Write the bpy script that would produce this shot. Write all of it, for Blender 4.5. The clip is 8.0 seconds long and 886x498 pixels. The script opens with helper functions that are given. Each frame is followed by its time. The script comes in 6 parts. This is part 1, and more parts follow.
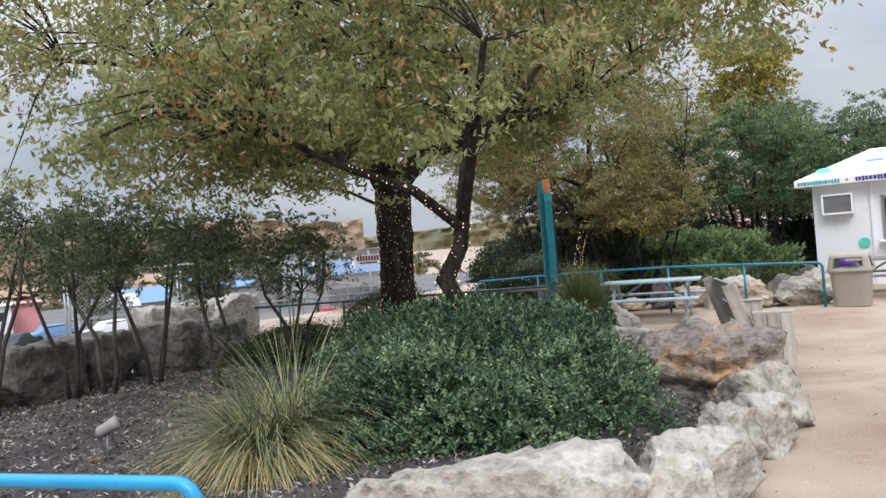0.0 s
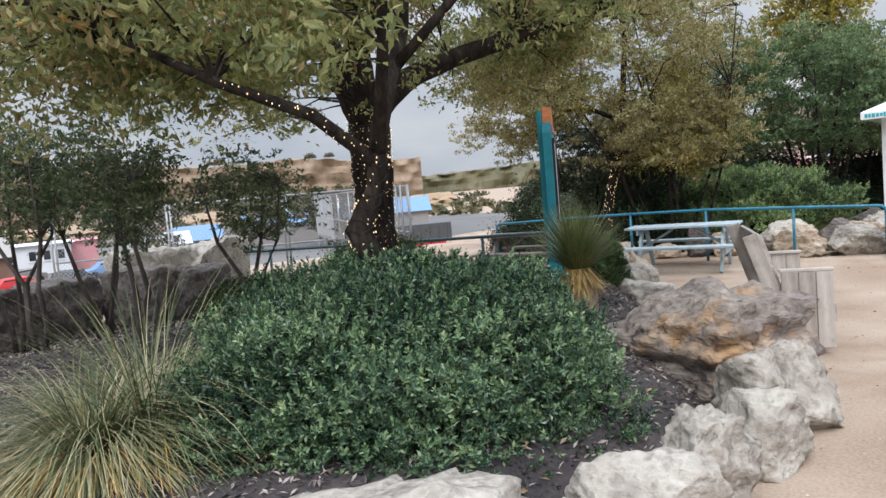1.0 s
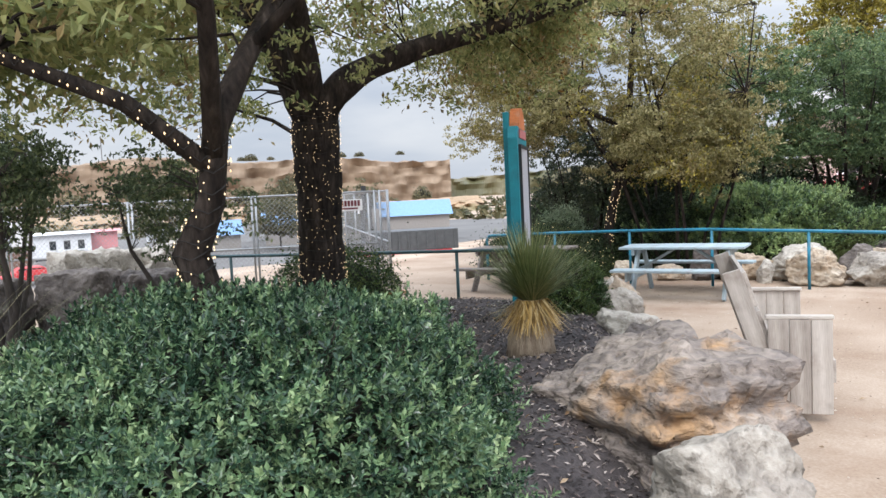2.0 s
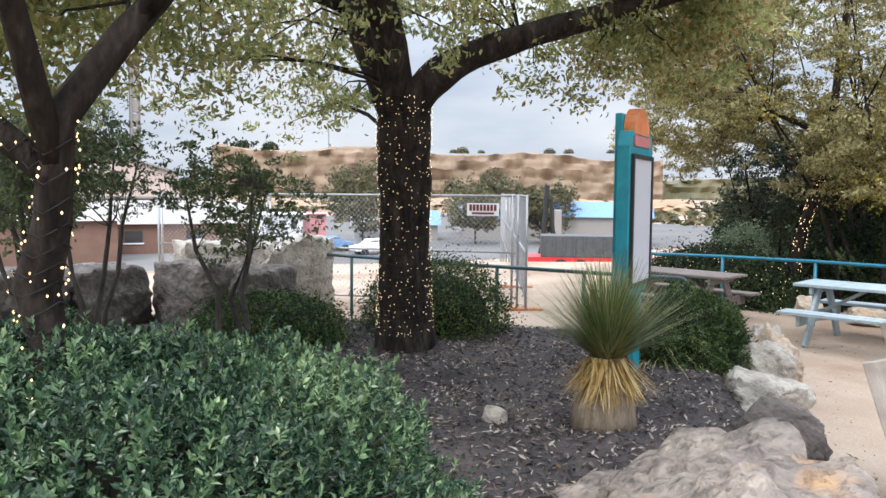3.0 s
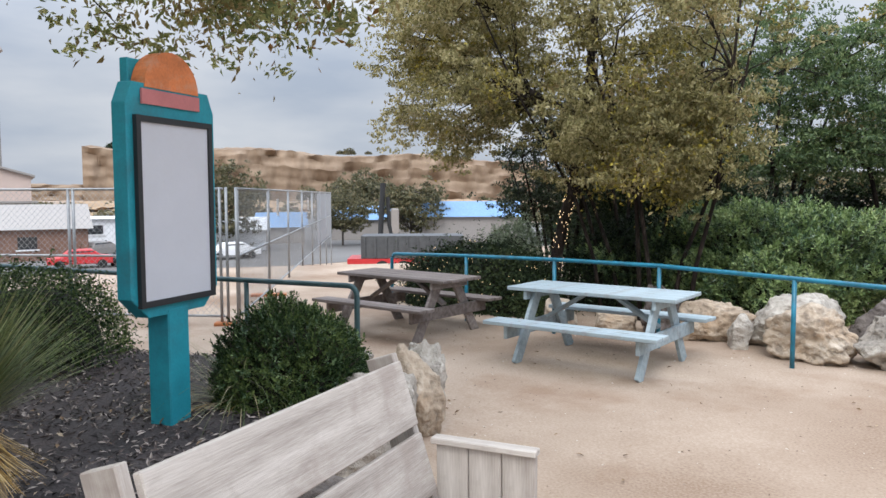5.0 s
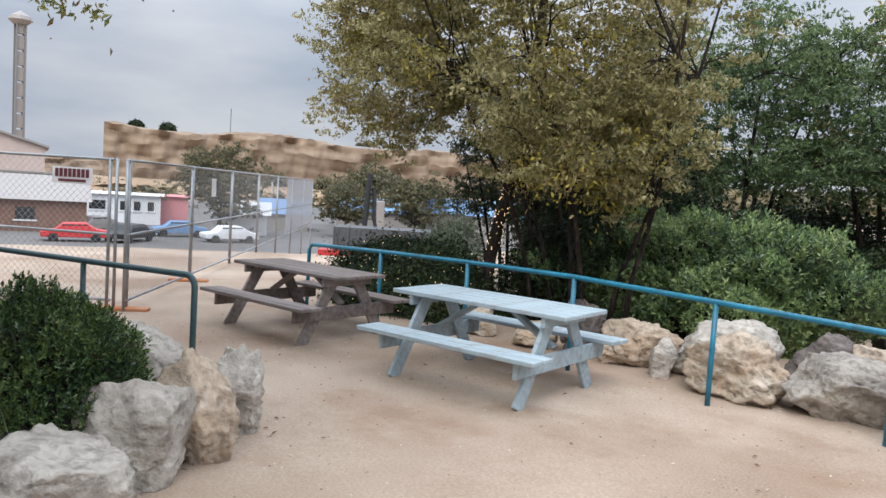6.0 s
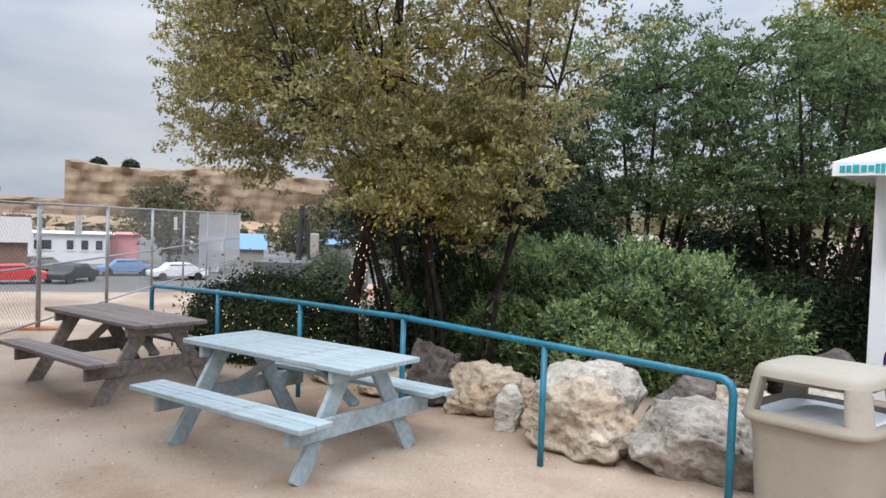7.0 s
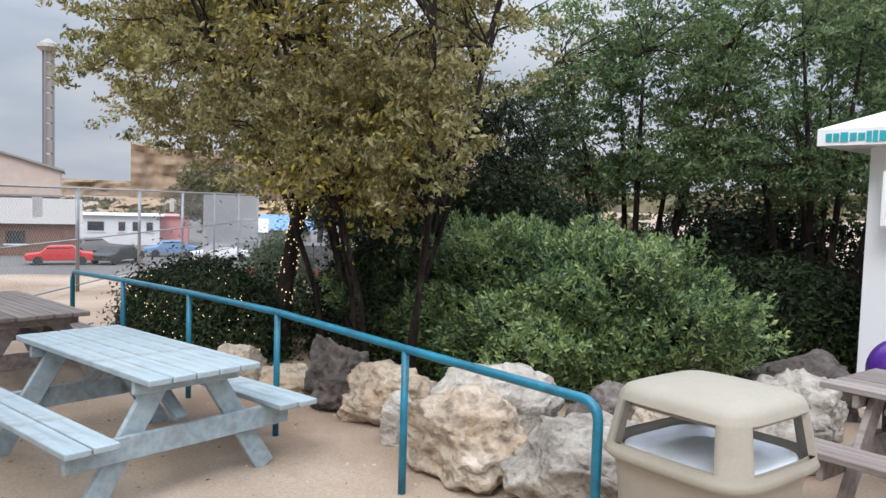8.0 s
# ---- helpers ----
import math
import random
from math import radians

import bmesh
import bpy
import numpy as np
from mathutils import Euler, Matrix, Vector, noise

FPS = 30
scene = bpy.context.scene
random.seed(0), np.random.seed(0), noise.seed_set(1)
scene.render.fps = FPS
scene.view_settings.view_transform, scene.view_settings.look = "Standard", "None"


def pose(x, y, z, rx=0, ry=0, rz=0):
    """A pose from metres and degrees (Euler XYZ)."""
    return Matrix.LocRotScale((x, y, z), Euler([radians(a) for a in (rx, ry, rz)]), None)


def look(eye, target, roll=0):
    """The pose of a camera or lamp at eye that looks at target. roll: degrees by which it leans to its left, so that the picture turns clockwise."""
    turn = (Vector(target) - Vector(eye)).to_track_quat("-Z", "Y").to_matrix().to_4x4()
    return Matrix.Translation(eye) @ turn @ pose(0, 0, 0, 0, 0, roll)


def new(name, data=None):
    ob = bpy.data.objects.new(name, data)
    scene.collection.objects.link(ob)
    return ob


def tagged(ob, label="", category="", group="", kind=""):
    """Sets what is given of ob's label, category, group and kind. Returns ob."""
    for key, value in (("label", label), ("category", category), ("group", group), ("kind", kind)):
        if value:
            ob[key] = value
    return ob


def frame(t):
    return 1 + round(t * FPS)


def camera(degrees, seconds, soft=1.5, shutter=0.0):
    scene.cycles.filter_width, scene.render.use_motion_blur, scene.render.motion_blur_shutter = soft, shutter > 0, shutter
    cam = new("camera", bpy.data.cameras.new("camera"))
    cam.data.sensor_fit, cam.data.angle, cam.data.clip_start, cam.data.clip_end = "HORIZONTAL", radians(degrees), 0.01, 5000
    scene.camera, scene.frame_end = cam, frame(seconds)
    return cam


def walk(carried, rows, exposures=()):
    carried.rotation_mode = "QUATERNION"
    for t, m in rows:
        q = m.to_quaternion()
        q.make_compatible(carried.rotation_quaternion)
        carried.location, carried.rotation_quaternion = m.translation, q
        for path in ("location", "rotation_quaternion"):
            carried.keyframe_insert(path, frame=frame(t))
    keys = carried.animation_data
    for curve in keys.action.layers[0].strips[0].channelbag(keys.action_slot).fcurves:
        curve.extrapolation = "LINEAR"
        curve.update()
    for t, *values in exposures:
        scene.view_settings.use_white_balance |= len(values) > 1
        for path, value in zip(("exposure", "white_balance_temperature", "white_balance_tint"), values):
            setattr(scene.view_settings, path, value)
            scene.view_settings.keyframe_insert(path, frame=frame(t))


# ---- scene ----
cam = camera(60.4, 8.0)
PATH = [
    (0, (4.417, -0.13, 1.789), (3.366, 1.572, 1.776), -4.9),
    (0.5, (4.485, 0.748, 1.737), (3.349, 2.39, 1.612), -8.4),
    (1, (4.445, 1.575, 1.721), (3.259, 3.177, 1.561), -4.8),
    (1.2, (4.455, 1.860, 1.724), (3.259, 3.456, 1.576), -4.0),
    (2.3, (4.392, 3.552, 1.763), (3.083, 5.057, 1.608), -1.1),
    (2.5, (4.374, 3.96, 1.795), (2.938, 5.343, 1.641), -1.3),
    (3, (4.323, 4.674, 1.861), (2.713, 5.851, 1.714), 0.4),
    (3.5, (4.365, 5.409, 1.86), (2.74, 6.568, 1.738), 0.2),
    (4, (4.38, 6.136, 1.83), (2.801, 7.358, 1.713), 0.2),
    (4.2, (4.39, 6.444, 1.82), (2.868, 7.736, 1.716), -0.5),
    (4.5, (4.429, 6.917, 1.838), (2.968, 8.279, 1.74), -0.6),
    (4.7, (4.47, 7.257, 1.799), (3.048, 8.654, 1.641), -0.9),
    (5.8, (4.617, 9.034, 1.682), (3.142, 10.381, 1.605), 3.0),
    (6, (4.662, 9.365, 1.679), (3.209, 10.73, 1.53), 3.6),
    (6.5, (4.775, 10.193, 1.747), (3.266, 11.505, 1.729), 6.5),
    (7, (4.919, 11.028, 1.749), (3.512, 12.448, 1.68), 2.0),
    (7.2, (5.005, 11.368, 1.749), (3.682, 12.866, 1.679), -1.2),
    (7.4, (5.062, 11.712, 1.761), (3.715, 13.19, 1.723), -0.4),
    (7.5, (5.081, 11.868, 1.757), (3.667, 13.282, 1.709), -0.3),
    (8, (5.156, 12.654, 1.785), (3.648, 13.963, 1.661), 1.8),
]
walk(cam, [(t, look(eye, target, roll)) for t, eye, target, roll in PATH],
     exposures=[(0, 0.20), (1.2, 0.28), (2.4, 0.66), (3.0, 0.72), (3.5, 0.64), (4.5, 0.42), (5.8, 0.24), (8, 0.26)])

# ---- light ----
world = bpy.data.worlds.new("overcast_sky")
scene.world = world
world.use_nodes = True
wn, wl = world.node_tree.nodes, world.node_tree.links
for n in list(wn):
    wn.remove(n)
w_out, w_bg = wn.new("ShaderNodeOutputWorld"), wn.new("ShaderNodeBackground")
w_sky = wn.new("ShaderNodeTexSky")
w_sky.sky_type, w_sky.sun_disc = "NISHITA", False
w_sky.sun_elevation, w_sky.sun_rotation = radians(48), radians(150)
w_sky.dust_density, w_sky.air_density = 2.0, 1.0
w_co, w_map, w_no, w_ramp, w_mix = (wn.new("ShaderNodeTexCoord"), wn.new("ShaderNodeMapping"), wn.new("ShaderNodeTexNoise"),
                                    wn.new("ShaderNodeValToRGB"), wn.new("ShaderNodeMixRGB"))
w_map.inputs["Scale"].default_value = (1.0, 1.0, 3.6)
w_no.inputs["Scale"].default_value, w_no.inputs["Detail"].default_value = 3.2, 5.0
w_ramp.color_ramp.elements[0].position, w_ramp.color_ramp.elements[0].color = 0.34, (6.5, 7.45, 9.1, 1)
w_ramp.color_ramp.elements[1].position, w_ramp.color_ramp.elements[1].color = 0.64, (10.0, 10.5, 11.4, 1)
w_mix.inputs[0].default_value = 0.88
w_bg.inputs["Strength"].default_value = 0.1
wl.new(w_co.outputs["Generated"], w_map.inputs["Vector"])
wl.new(w_map.outputs["Vector"], w_no.inputs["Vector"])
wl.new(w_no.outputs["Fac"], w_ramp.inputs["Fac"])
wl.new(w_sky.outputs["Color"], w_mix.inputs[1])
wl.new(w_ramp.outputs["Color"], w_mix.inputs[2])
# an overcast sky is brightest overhead
w_sep, w_el, w_mul = wn.new("ShaderNodeSeparateXYZ"), wn.new("ShaderNodeMapRange"), wn.new("ShaderNodeMixRGB")
w_el.interpolation_type = "SMOOTHSTEP"
w_el.inputs["From Min"].default_value, w_el.inputs["From Max"].default_value = 0.1, 0.95
w_el.inputs["To Min"].default_value, w_el.inputs["To Max"].default_value = 0.56, 2.7
w_mul.blend_type = "MULTIPLY"
w_mul.inputs[0].default_value = 1.0
wl.new(w_co.outputs["Generated"], w_sep.inputs[0])
wl.new(w_sep.outputs["Z"], w_el.inputs["Value"])
wl.new(w_mix.outputs["Color"], w_mul.inputs[1])
wl.new(w_el.outputs[0], w_mul.inputs[2])
wl.new(w_mul.outputs["Color"], w_bg.inputs["Color"])
wl.new(w_bg.outputs["Background"], w_out.inputs["Surface"])
sun_data = bpy.data.lights.new("sun", "SUN")
sun_data.energy, sun_data.angle, sun_data.color = 1.4, radians(25), (1.0, 0.98, 0.95)
sun = new("sun", sun_data)
sun.matrix_world = look((0, 0, 30), (-6.0, 9.0, 18.0))

rng = np.random.default_rng(7)


# ---- materials ----
def material(name, stops, scale=3.0, fine=40.0, rough=0.8, bump=0.3, metal=0.0, island=0.0, stain=None, distort=0.0, dist=0.02, stretch=(1, 1, 1), per_object=0.0, spec=0.5, cracks=0.0):
    """A two-scale noise material: stops are (position, colour) of a ramp; island: spread of brightness between loose pieces."""
    m = bpy.data.materials.new(name)
    m.use_nodes = True
    nd, ln = m.node_tree.nodes, m.node_tree.links
    bs = nd["Principled BSDF"]
    co, mp = nd.new("ShaderNodeTexCoord"), nd.new("ShaderNodeMapping")
    mp.inputs["Scale"].default_value = stretch
    ln.new(co.outputs["Object"], mp.inputs["Vector"])
    big, small = nd.new("ShaderNodeTexNoise"), nd.new("ShaderNodeTexNoise")
    big.inputs["Scale"].default_value, big.inputs["Detail"].default_value = scale, 6
    big.inputs["Distortion"].default_value = distort
    small.inputs["Scale"].default_value, small.inputs["Detail"].default_value = fine, 4
    for n in (big, small):
        ln.new(mp.outputs["Vector"], n.inputs["Vector"])
    add = nd.new("ShaderNodeMath")
    add.operation = "MULTIPLY_ADD"
    add.inputs[1].default_value = 0.45
    ln.new(small.outputs["Fac"], add.inputs[0])
    half = nd.new("ShaderNodeMath")
    half.operation = "MULTIPLY_ADD"
    half.inputs[1].default_value, half.inputs[2].default_value = 0.85, -0.15
    ln.new(big.outputs["Fac"], half.inputs[0])
    ln.new(half.outputs[0], add.inputs[2])
    fac = add.outputs[0]
    if island or per_object:
        src = nd.new("ShaderNodeNewGeometry").outputs["Random Per Island"] if island else nd.new("ShaderNodeObjectInfo").outputs["Random"]
        sh = nd.new("ShaderNodeMath")
        sh.operation = "MULTIPLY_ADD"
        sh.inputs[1].default_value = island or per_object
        off = nd.new("ShaderNodeMath")
        off.operation = "ADD"
        off.inputs[1].default_value = -0.5 * (island or per_object)
        ln.new(src, sh.inputs[0])
        ln.new(fac, sh.inputs[2])
        ln.new(sh.outputs[0], off.inputs[0])
        fac = off.outputs[0]
    ramp = nd.new("ShaderNodeValToRGB")
    els = ramp.color_ramp.elements
    while len(els) < len(stops):
        els.new(0.5)
    for e, (p, c) in zip(els, stops):
        e.position, e.color = p, (*c, 1)
    ln.new(fac, ramp.inputs["Fac"])
    colour = ramp.outputs["Color"]
    if stain:
        c, amount, sscale = stain
        sn, sr, sm = nd.new("ShaderNodeTexNoise"), nd.new("ShaderNodeMapRange"), nd.new("ShaderNodeMixRGB")
        sn.inputs["Scale"].default_value, sn.inputs["Detail"].default_value = sscale, 8
        sn.inputs["Roughness"].default_value = 0.65
        ln.new(co.outputs["Object"], sn.inputs["Vector"])
        sr.inputs["From Min"].default_value, sr.inputs["From Max"].default_value = 0.52, 0.66
        sr.inputs["To Max"].default_value = amount
        ln.new(sn.outputs["Fac"], sr.inputs["Value"])
        ln.new(sr.outputs[0], sm.inputs[0])
        ln.new(colour, sm.inputs[1])
        sm.inputs[2].default_value = (*c, 1)
        colour = sm.outputs[0]
    ln.new(colour, bs.inputs["Base Color"])
    bs.inputs["Roughness"].default_value, bs.inputs["Metallic"].default_value = rough, metal
    bs.inputs["Specular IOR Level"].default_value = spec
    if cracks:
        vo, cr, cm = nd.new("ShaderNodeTexVoronoi"), nd.new("ShaderNodeMapRange"), nd.new("ShaderNodeMixRGB")
        vo.feature = "DISTANCE_TO_EDGE"
        vo.inputs["Scale"].default_value = cracks
        warp = nd.new("ShaderNodeMixRGB")
        warp.inputs[0].default_value = 0.12
        ln.new(co.outputs["Object"], warp.inputs[1])
        ln.new(big.outputs["Color"], warp.inputs[2])
        ln.new(warp.outputs[0], vo.inputs["Vector"])
        cr.inputs["From Max"].default_value, cr.inputs["To Min"].default_value = 0.035, 0.93
        ln.new(vo.outputs["Distance"], cr.inputs["Value"])
        pit, pr = nd.new("ShaderNodeTexNoise"), nd.new("ShaderNodeMapRange")
        pit.inputs["Scale"].default_value, pit.inputs["Detail"].default_value = 11.0, 7
        ln.new(co.outputs["Object"], pit.inputs["Vector"])
        pr.inputs["From Min"].default_value, pr.inputs["From Max"].default_value = 0.30, 0.50
        pr.inputs["To Min"].default_value = 0.45
        ln.new(pit.outputs["Fac"], pr.inputs["Value"])
        mul = nd.new("ShaderNodeMath")
        mul.operation = "MULTIPLY"
        ln.new(cr.outputs[0], mul.inputs[0])
        ln.new(pr.outputs[0], mul.inputs[1])
        cm.inputs[1].default_value = (0.11, 0.09, 0.075, 1)
        ln.new(mul.outputs[0], cm.inputs[0])
        ln.new(colour, cm.inputs[2])
        ln.new(cm.outputs[0], bs.inputs["Base Color"])
        deep = nd.new("ShaderNodeMath")
        deep.operation = "MULTIPLY_ADD"
        deep.inputs[1].default_value = 0.6
        ln.new(mul.outputs[0], deep.inputs[0])
        ln.new(add.outputs[0], deep.inputs[2])
        add = deep
    if bump:
        bp = nd.new("ShaderNodeBump")
        bp.inputs["Strength"].default_value, bp.inputs["Distance"].default_value = bump, dist
        ln.new(add.outputs[0], bp.inputs["Height"])
        ln.new(bp.outputs["Normal"], bs.inputs["Normal"])
    return m


def leaf_material(name, dark, mid, light, rough=0.5, scale=0.5, spread=0.5, through_light=0.25, fine=4.5):
    m = material(name, [(0.2, dark), (0.5, mid), (0.82, light)], scale=scale, fine=fine, rough=rough, bump=0, island=spread)
    nd, ln = m.node_tree.nodes, m.node_tree.links
    bs = nd["Principled BSDF"]
    tr, mx, out = nd.new("ShaderNodeBsdfTranslucent"), nd.new("ShaderNodeMixShader"), nd["Material Output"]
    src = bs.inputs["Base Color"].links[0].from_socket
    ln.new(src, tr.inputs["Color"])
    mx.inputs[0].default_value = through_light
    ln.new(bs.outputs[0], mx.inputs[1])
    ln.new(tr.outputs[0], mx.inputs[2])
    ln.new(mx.outputs[0], out.inputs["Surface"])
    return m


def plain(name, colour, rough=0.6, metal=0.0, vary=0.12, bump=0.05, scale=6.0, emit=0.0, stain=None):
    c = np.array(colour)
    m = material(name, [(0.25, tuple(c * (1 - vary))), (0.75, tuple(np.minimum(c * (1 + vary), 1)))], scale=scale, fine=60, rough=rough, metal=metal, bump=bump, dist=0.005, stain=stain)
    if emit:
        bs = m.node_tree.nodes["Principled BSDF"]
        bs.inputs["Emission Color"].default_value, bs.inputs["Emission Strength"].default_value = (*colour, 1), emit
    return m


M_SAND = material("sandy_gravel", [(0.25, (0.23, 0.155, 0.105)), (0.48, (0.35, 0.265, 0.198)), (0.72, (0.48, 0.385, 0.305))], scale=0.55, fine=55, rough=0.95, bump=0.7, dist=0.012, stain=((0.24, 0.15, 0.095), 0.7, 0.6))
M_MULCH = material("dark_mulch", [(0.25, (0.02, 0.0175, 0.019)), (0.55, (0.06, 0.05, 0.05)), (0.8, (0.13, 0.105, 0.098))], scale=2.0, fine=45, rough=0.95, bump=1.0, dist=0.03)
M_CHIP = material("mulch_chips", [(0.2, (0.022, 0.018, 0.018)), (0.5, (0.075, 0.06, 0.058)), (0.70, (0.16, 0.125, 0.112)), (0.86, (0.40, 0.345, 0.31))], scale=3, fine=30, rough=0.9, bump=0, island=0.9)
M_STONE = material("pale_limestone", [(0.2, (0.17, 0.15, 0.13)), (0.42, (0.355, 0.32, 0.275)), (0.75, (0.56, 0.52, 0.46))], scale=1.6, fine=26, rough=0.9, bump=1.0, dist=0.04, distort=0.8, stain=((0.24, 0.20, 0.17), 0.55, 2.6), per_object=0.25, cracks=2.6)
M_STONE_TAN = material("tan_limestone", [(0.2, (0.20, 0.145, 0.10)), (0.45, (0.42, 0.335, 0.25)), (0.75, (0.60, 0.53, 0.44))], scale=1.6, fine=24, rough=0.9, bump=1.0, dist=0.04, distort=0.8, stain=((0.42, 0.27, 0.15), 0.5, 1.9), per_object=0.2, cracks=2.6)
# grey-brown stone, its colour lowered further for the shadow on the wall blocks
M_STONE_DARK = material("grey_brown_limestone_with_shade", [(0.2, (0.04, 0.034, 0.032)), (0.5, (0.125, 0.105, 0.095)), (0.8, (0.27, 0.235, 0.21))], scale=2.4, fine=20, rough=0.92, bump=0.9, dist=0.05, distort=0.5, stain=((0.05, 0.045, 0.043), 0.6, 3.0), per_object=0.2, cracks=3.2)
M_BOULDER = material("layered_boulder", [(0.2, (0.075, 0.062, 0.056)), (0.42, (0.22, 0.185, 0.165)), (0.62, (0.36, 0.30, 0.255)), (0.85, (0.52, 0.45, 0.385))], scale=2.2, fine=14, rough=0.92, bump=1.0, dist=0.06, distort=1.2, stretch=(1, 1, 2.6), stain=((0.52, 0.30, 0.13), 0.75, 1.7), cracks=3.2)
M_BARK = material("dark_bark", [(0.3, (0.008, 0.0065, 0.006)), (0.55, (0.032, 0.025, 0.021)), (0.8, (0.09, 0.072, 0.061))], scale=11, fine=38, rough=0.95, bump=1.0, dist=0.03, stretch=(1, 1, 0.3), spec=0.2)
M_BARK_GREY = material("grey_bark", [(0.25, (0.03, 0.025, 0.022)), (0.6, (0.09, 0.075, 0.064)), (0.85, (0.17, 0.145, 0.125))], scale=6, fine=30, rough=0.95, bump=0.6, stretch=(1, 1, 0.4))
M_OAK = leaf_material("red_oak_leaves", (0.13, 0.168, 0.066), (0.32, 0.345, 0.14), (0.56, 0.53, 0.25), scale=0.35, through_light=0.6)
M_OAK_RED = leaf_material("turning_oak_leaves", (0.16, 0.085, 0.02), (0.30, 0.15, 0.035), (0.42, 0.25, 0.06), scale=0.7)
M_OLIVE = leaf_material("olive_oak_leaves", (0.11, 0.10, 0.036), (0.31, 0.285, 0.12), (0.62, 0.55, 0.32), scale=0.45, through_light=0.52)
M_LIVE = leaf_material("live_oak_leaves", (0.036, 0.07, 0.03), (0.112, 0.175, 0.07), (0.25, 0.31, 0.125), scale=0.4, through_light=0.4)
M_YELLOW = leaf_material("yellow_leaves", (0.13, 0.12, 0.018), (0.30, 0.25, 0.035), (0.45, 0.37, 0.07), scale=0.4)
M_BUSH = leaf_material("holly_leaves", (0.011, 0.029, 0.018), (0.046, 0.098, 0.056), (0.23, 0.335, 0.17), rough=0.25, scale=1.6, through_light=0.13)
M_BUSH_TIP = leaf_material("young_holly_leaves", (0.05, 0.11, 0.05), (0.17, 0.28, 0.13), (0.40, 0.50, 0.26), rough=0.28, scale=1.6, through_light=0.2)
M_VIB_TIP = leaf_material("young_viburnum_leaves", (0.09, 0.15, 0.05), (0.21, 0.30, 0.11), (0.38, 0.46, 0.20), rough=0.36, scale=1.3, through_light=0.25)
M_BRONZE = leaf_material("bronzed_oak_leaves", (0.17, 0.125, 0.05), (0.33, 0.255, 0.11), (0.52, 0.43, 0.22), scale=0.6, through_light=0.5)
M_VIB = leaf_material("viburnum_leaves", (0.022, 0.05, 0.026), (0.085, 0.15, 0.07), (0.26, 0.35, 0.15), rough=0.32, scale=1.3, through_light=0.2)
M_DARKHEDGE = leaf_material("boxwood_leaves", (0.013, 0.028, 0.011), (0.045, 0.08, 0.028), (0.16, 0.21, 0.065), scale=1.2, through_light=0.15)
# darker than the shrubs' own green: shade under the crowns is painted in
M_THICKET = leaf_material("shade_toned_thicket_leaves", (0.007, 0.014, 0.008), (0.022, 0.038, 0.017), (0.06, 0.08, 0.03), scale=1.0, through_light=0.08)
M_SMALLTREE = leaf_material("yaupon_leaves", (0.05, 0.075, 0.04), (0.12, 0.16, 0.075), (0.25, 0.29, 0.13), scale=0.8, through_light=0.4)
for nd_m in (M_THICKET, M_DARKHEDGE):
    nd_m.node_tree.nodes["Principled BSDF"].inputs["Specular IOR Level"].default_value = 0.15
M_SILVER = leaf_material("sage_leaves", (0.10, 0.14, 0.08), (0.22, 0.28, 0.17), (0.38, 0.44, 0.30), scale=0.8)
# near-black hull: the dimness between a bush's leaves is put into its colour
M_CORE = material("shade_painted_core", [(0.2, (0.006, 0.007, 0.004)), (0.8, (0.025, 0.024, 0.016))], scale=4, fine=20, rough=1.0, bump=0.5)
M_GRASS = material("bunch_grass_blades", [(0.15, (0.05, 0.08, 0.03)), (0.4, (0.135, 0.165, 0.07)), (0.65, (0.26, 0.255, 0.13)), (0.9, (0.46, 0.39, 0.24))], scale=2, fine=8, rough=0.6, bump=0, island=0.9)
M_YUC = material("yucca_blades", [(0.15, (0.075, 0.11, 0.035)), (0.55, (0.19, 0.235, 0.085)), (0.9, (0.36, 0.34, 0.16))], scale=2, fine=8, rough=0.5, bump=0, island=0.8)
M_SKIRT = material("dry_yucca_skirt", [(0.15, (0.20, 0.12, 0.035)), (0.5, (0.46, 0.29, 0.085)), (0.9, (0.60, 0.45, 0.22))], scale=2, fine=8, rough=0.8, bump=0, island=0.9)
M_WOODGREY = material("weathered_grey_wood", [(0.2, (0.24, 0.205, 0.18)), (0.5, (0.44, 0.395, 0.355)), (0.8, (0.60, 0.555, 0.51))], scale=3, fine=34, rough=0.85, bump=0.5, dist=0.006, stretch=(0.35, 6, 6), per_object=0.25, stain=((0.24, 0.19, 0.16), 0.5, 3.0))
M_WOODDARK = material("weathered_brown_wood", [(0.2, (0.10, 0.08, 0.072)), (0.5, (0.21, 0.175, 0.16)), (0.8, (0.34, 0.30, 0.28))], scale=3, fine=34, rough=0.85, bump=0.5, dist=0.006, stretch=(0.35, 6, 6), per_object=0.3)
M_PAINTBLUE = material("worn_pale_blue_paint", [(0.15, (0.18, 0.215, 0.235)), (0.42, (0.29, 0.36, 0.395)), (0.8, (0.42, 0.505, 0.54))], scale=3, fine=34, rough=0.7, bump=0.35, dist=0.004, stretch=(0.35, 6, 6), per_object=0.2, stain=((0.25, 0.24, 0.23), 0.6, 6.0))
M_TEALRAIL = plain("teal_rail_paint", (0.010, 0.155, 0.24), rough=0.4, vary=0.3, stain=((0.02, 0.06, 0.08), 0.6, 5))
M_DARKRAIL = plain("dark_green_rail_paint", (0.035, 0.085, 0.095), rough=0.5, vary=0.3, stain=((0.10, 0.09, 0.08), 0.4, 6))
M_BLUERAIL = plain("bright_blue_rail_paint", (0.012, 0.26, 0.50), rough=0.35, vary=0.15)
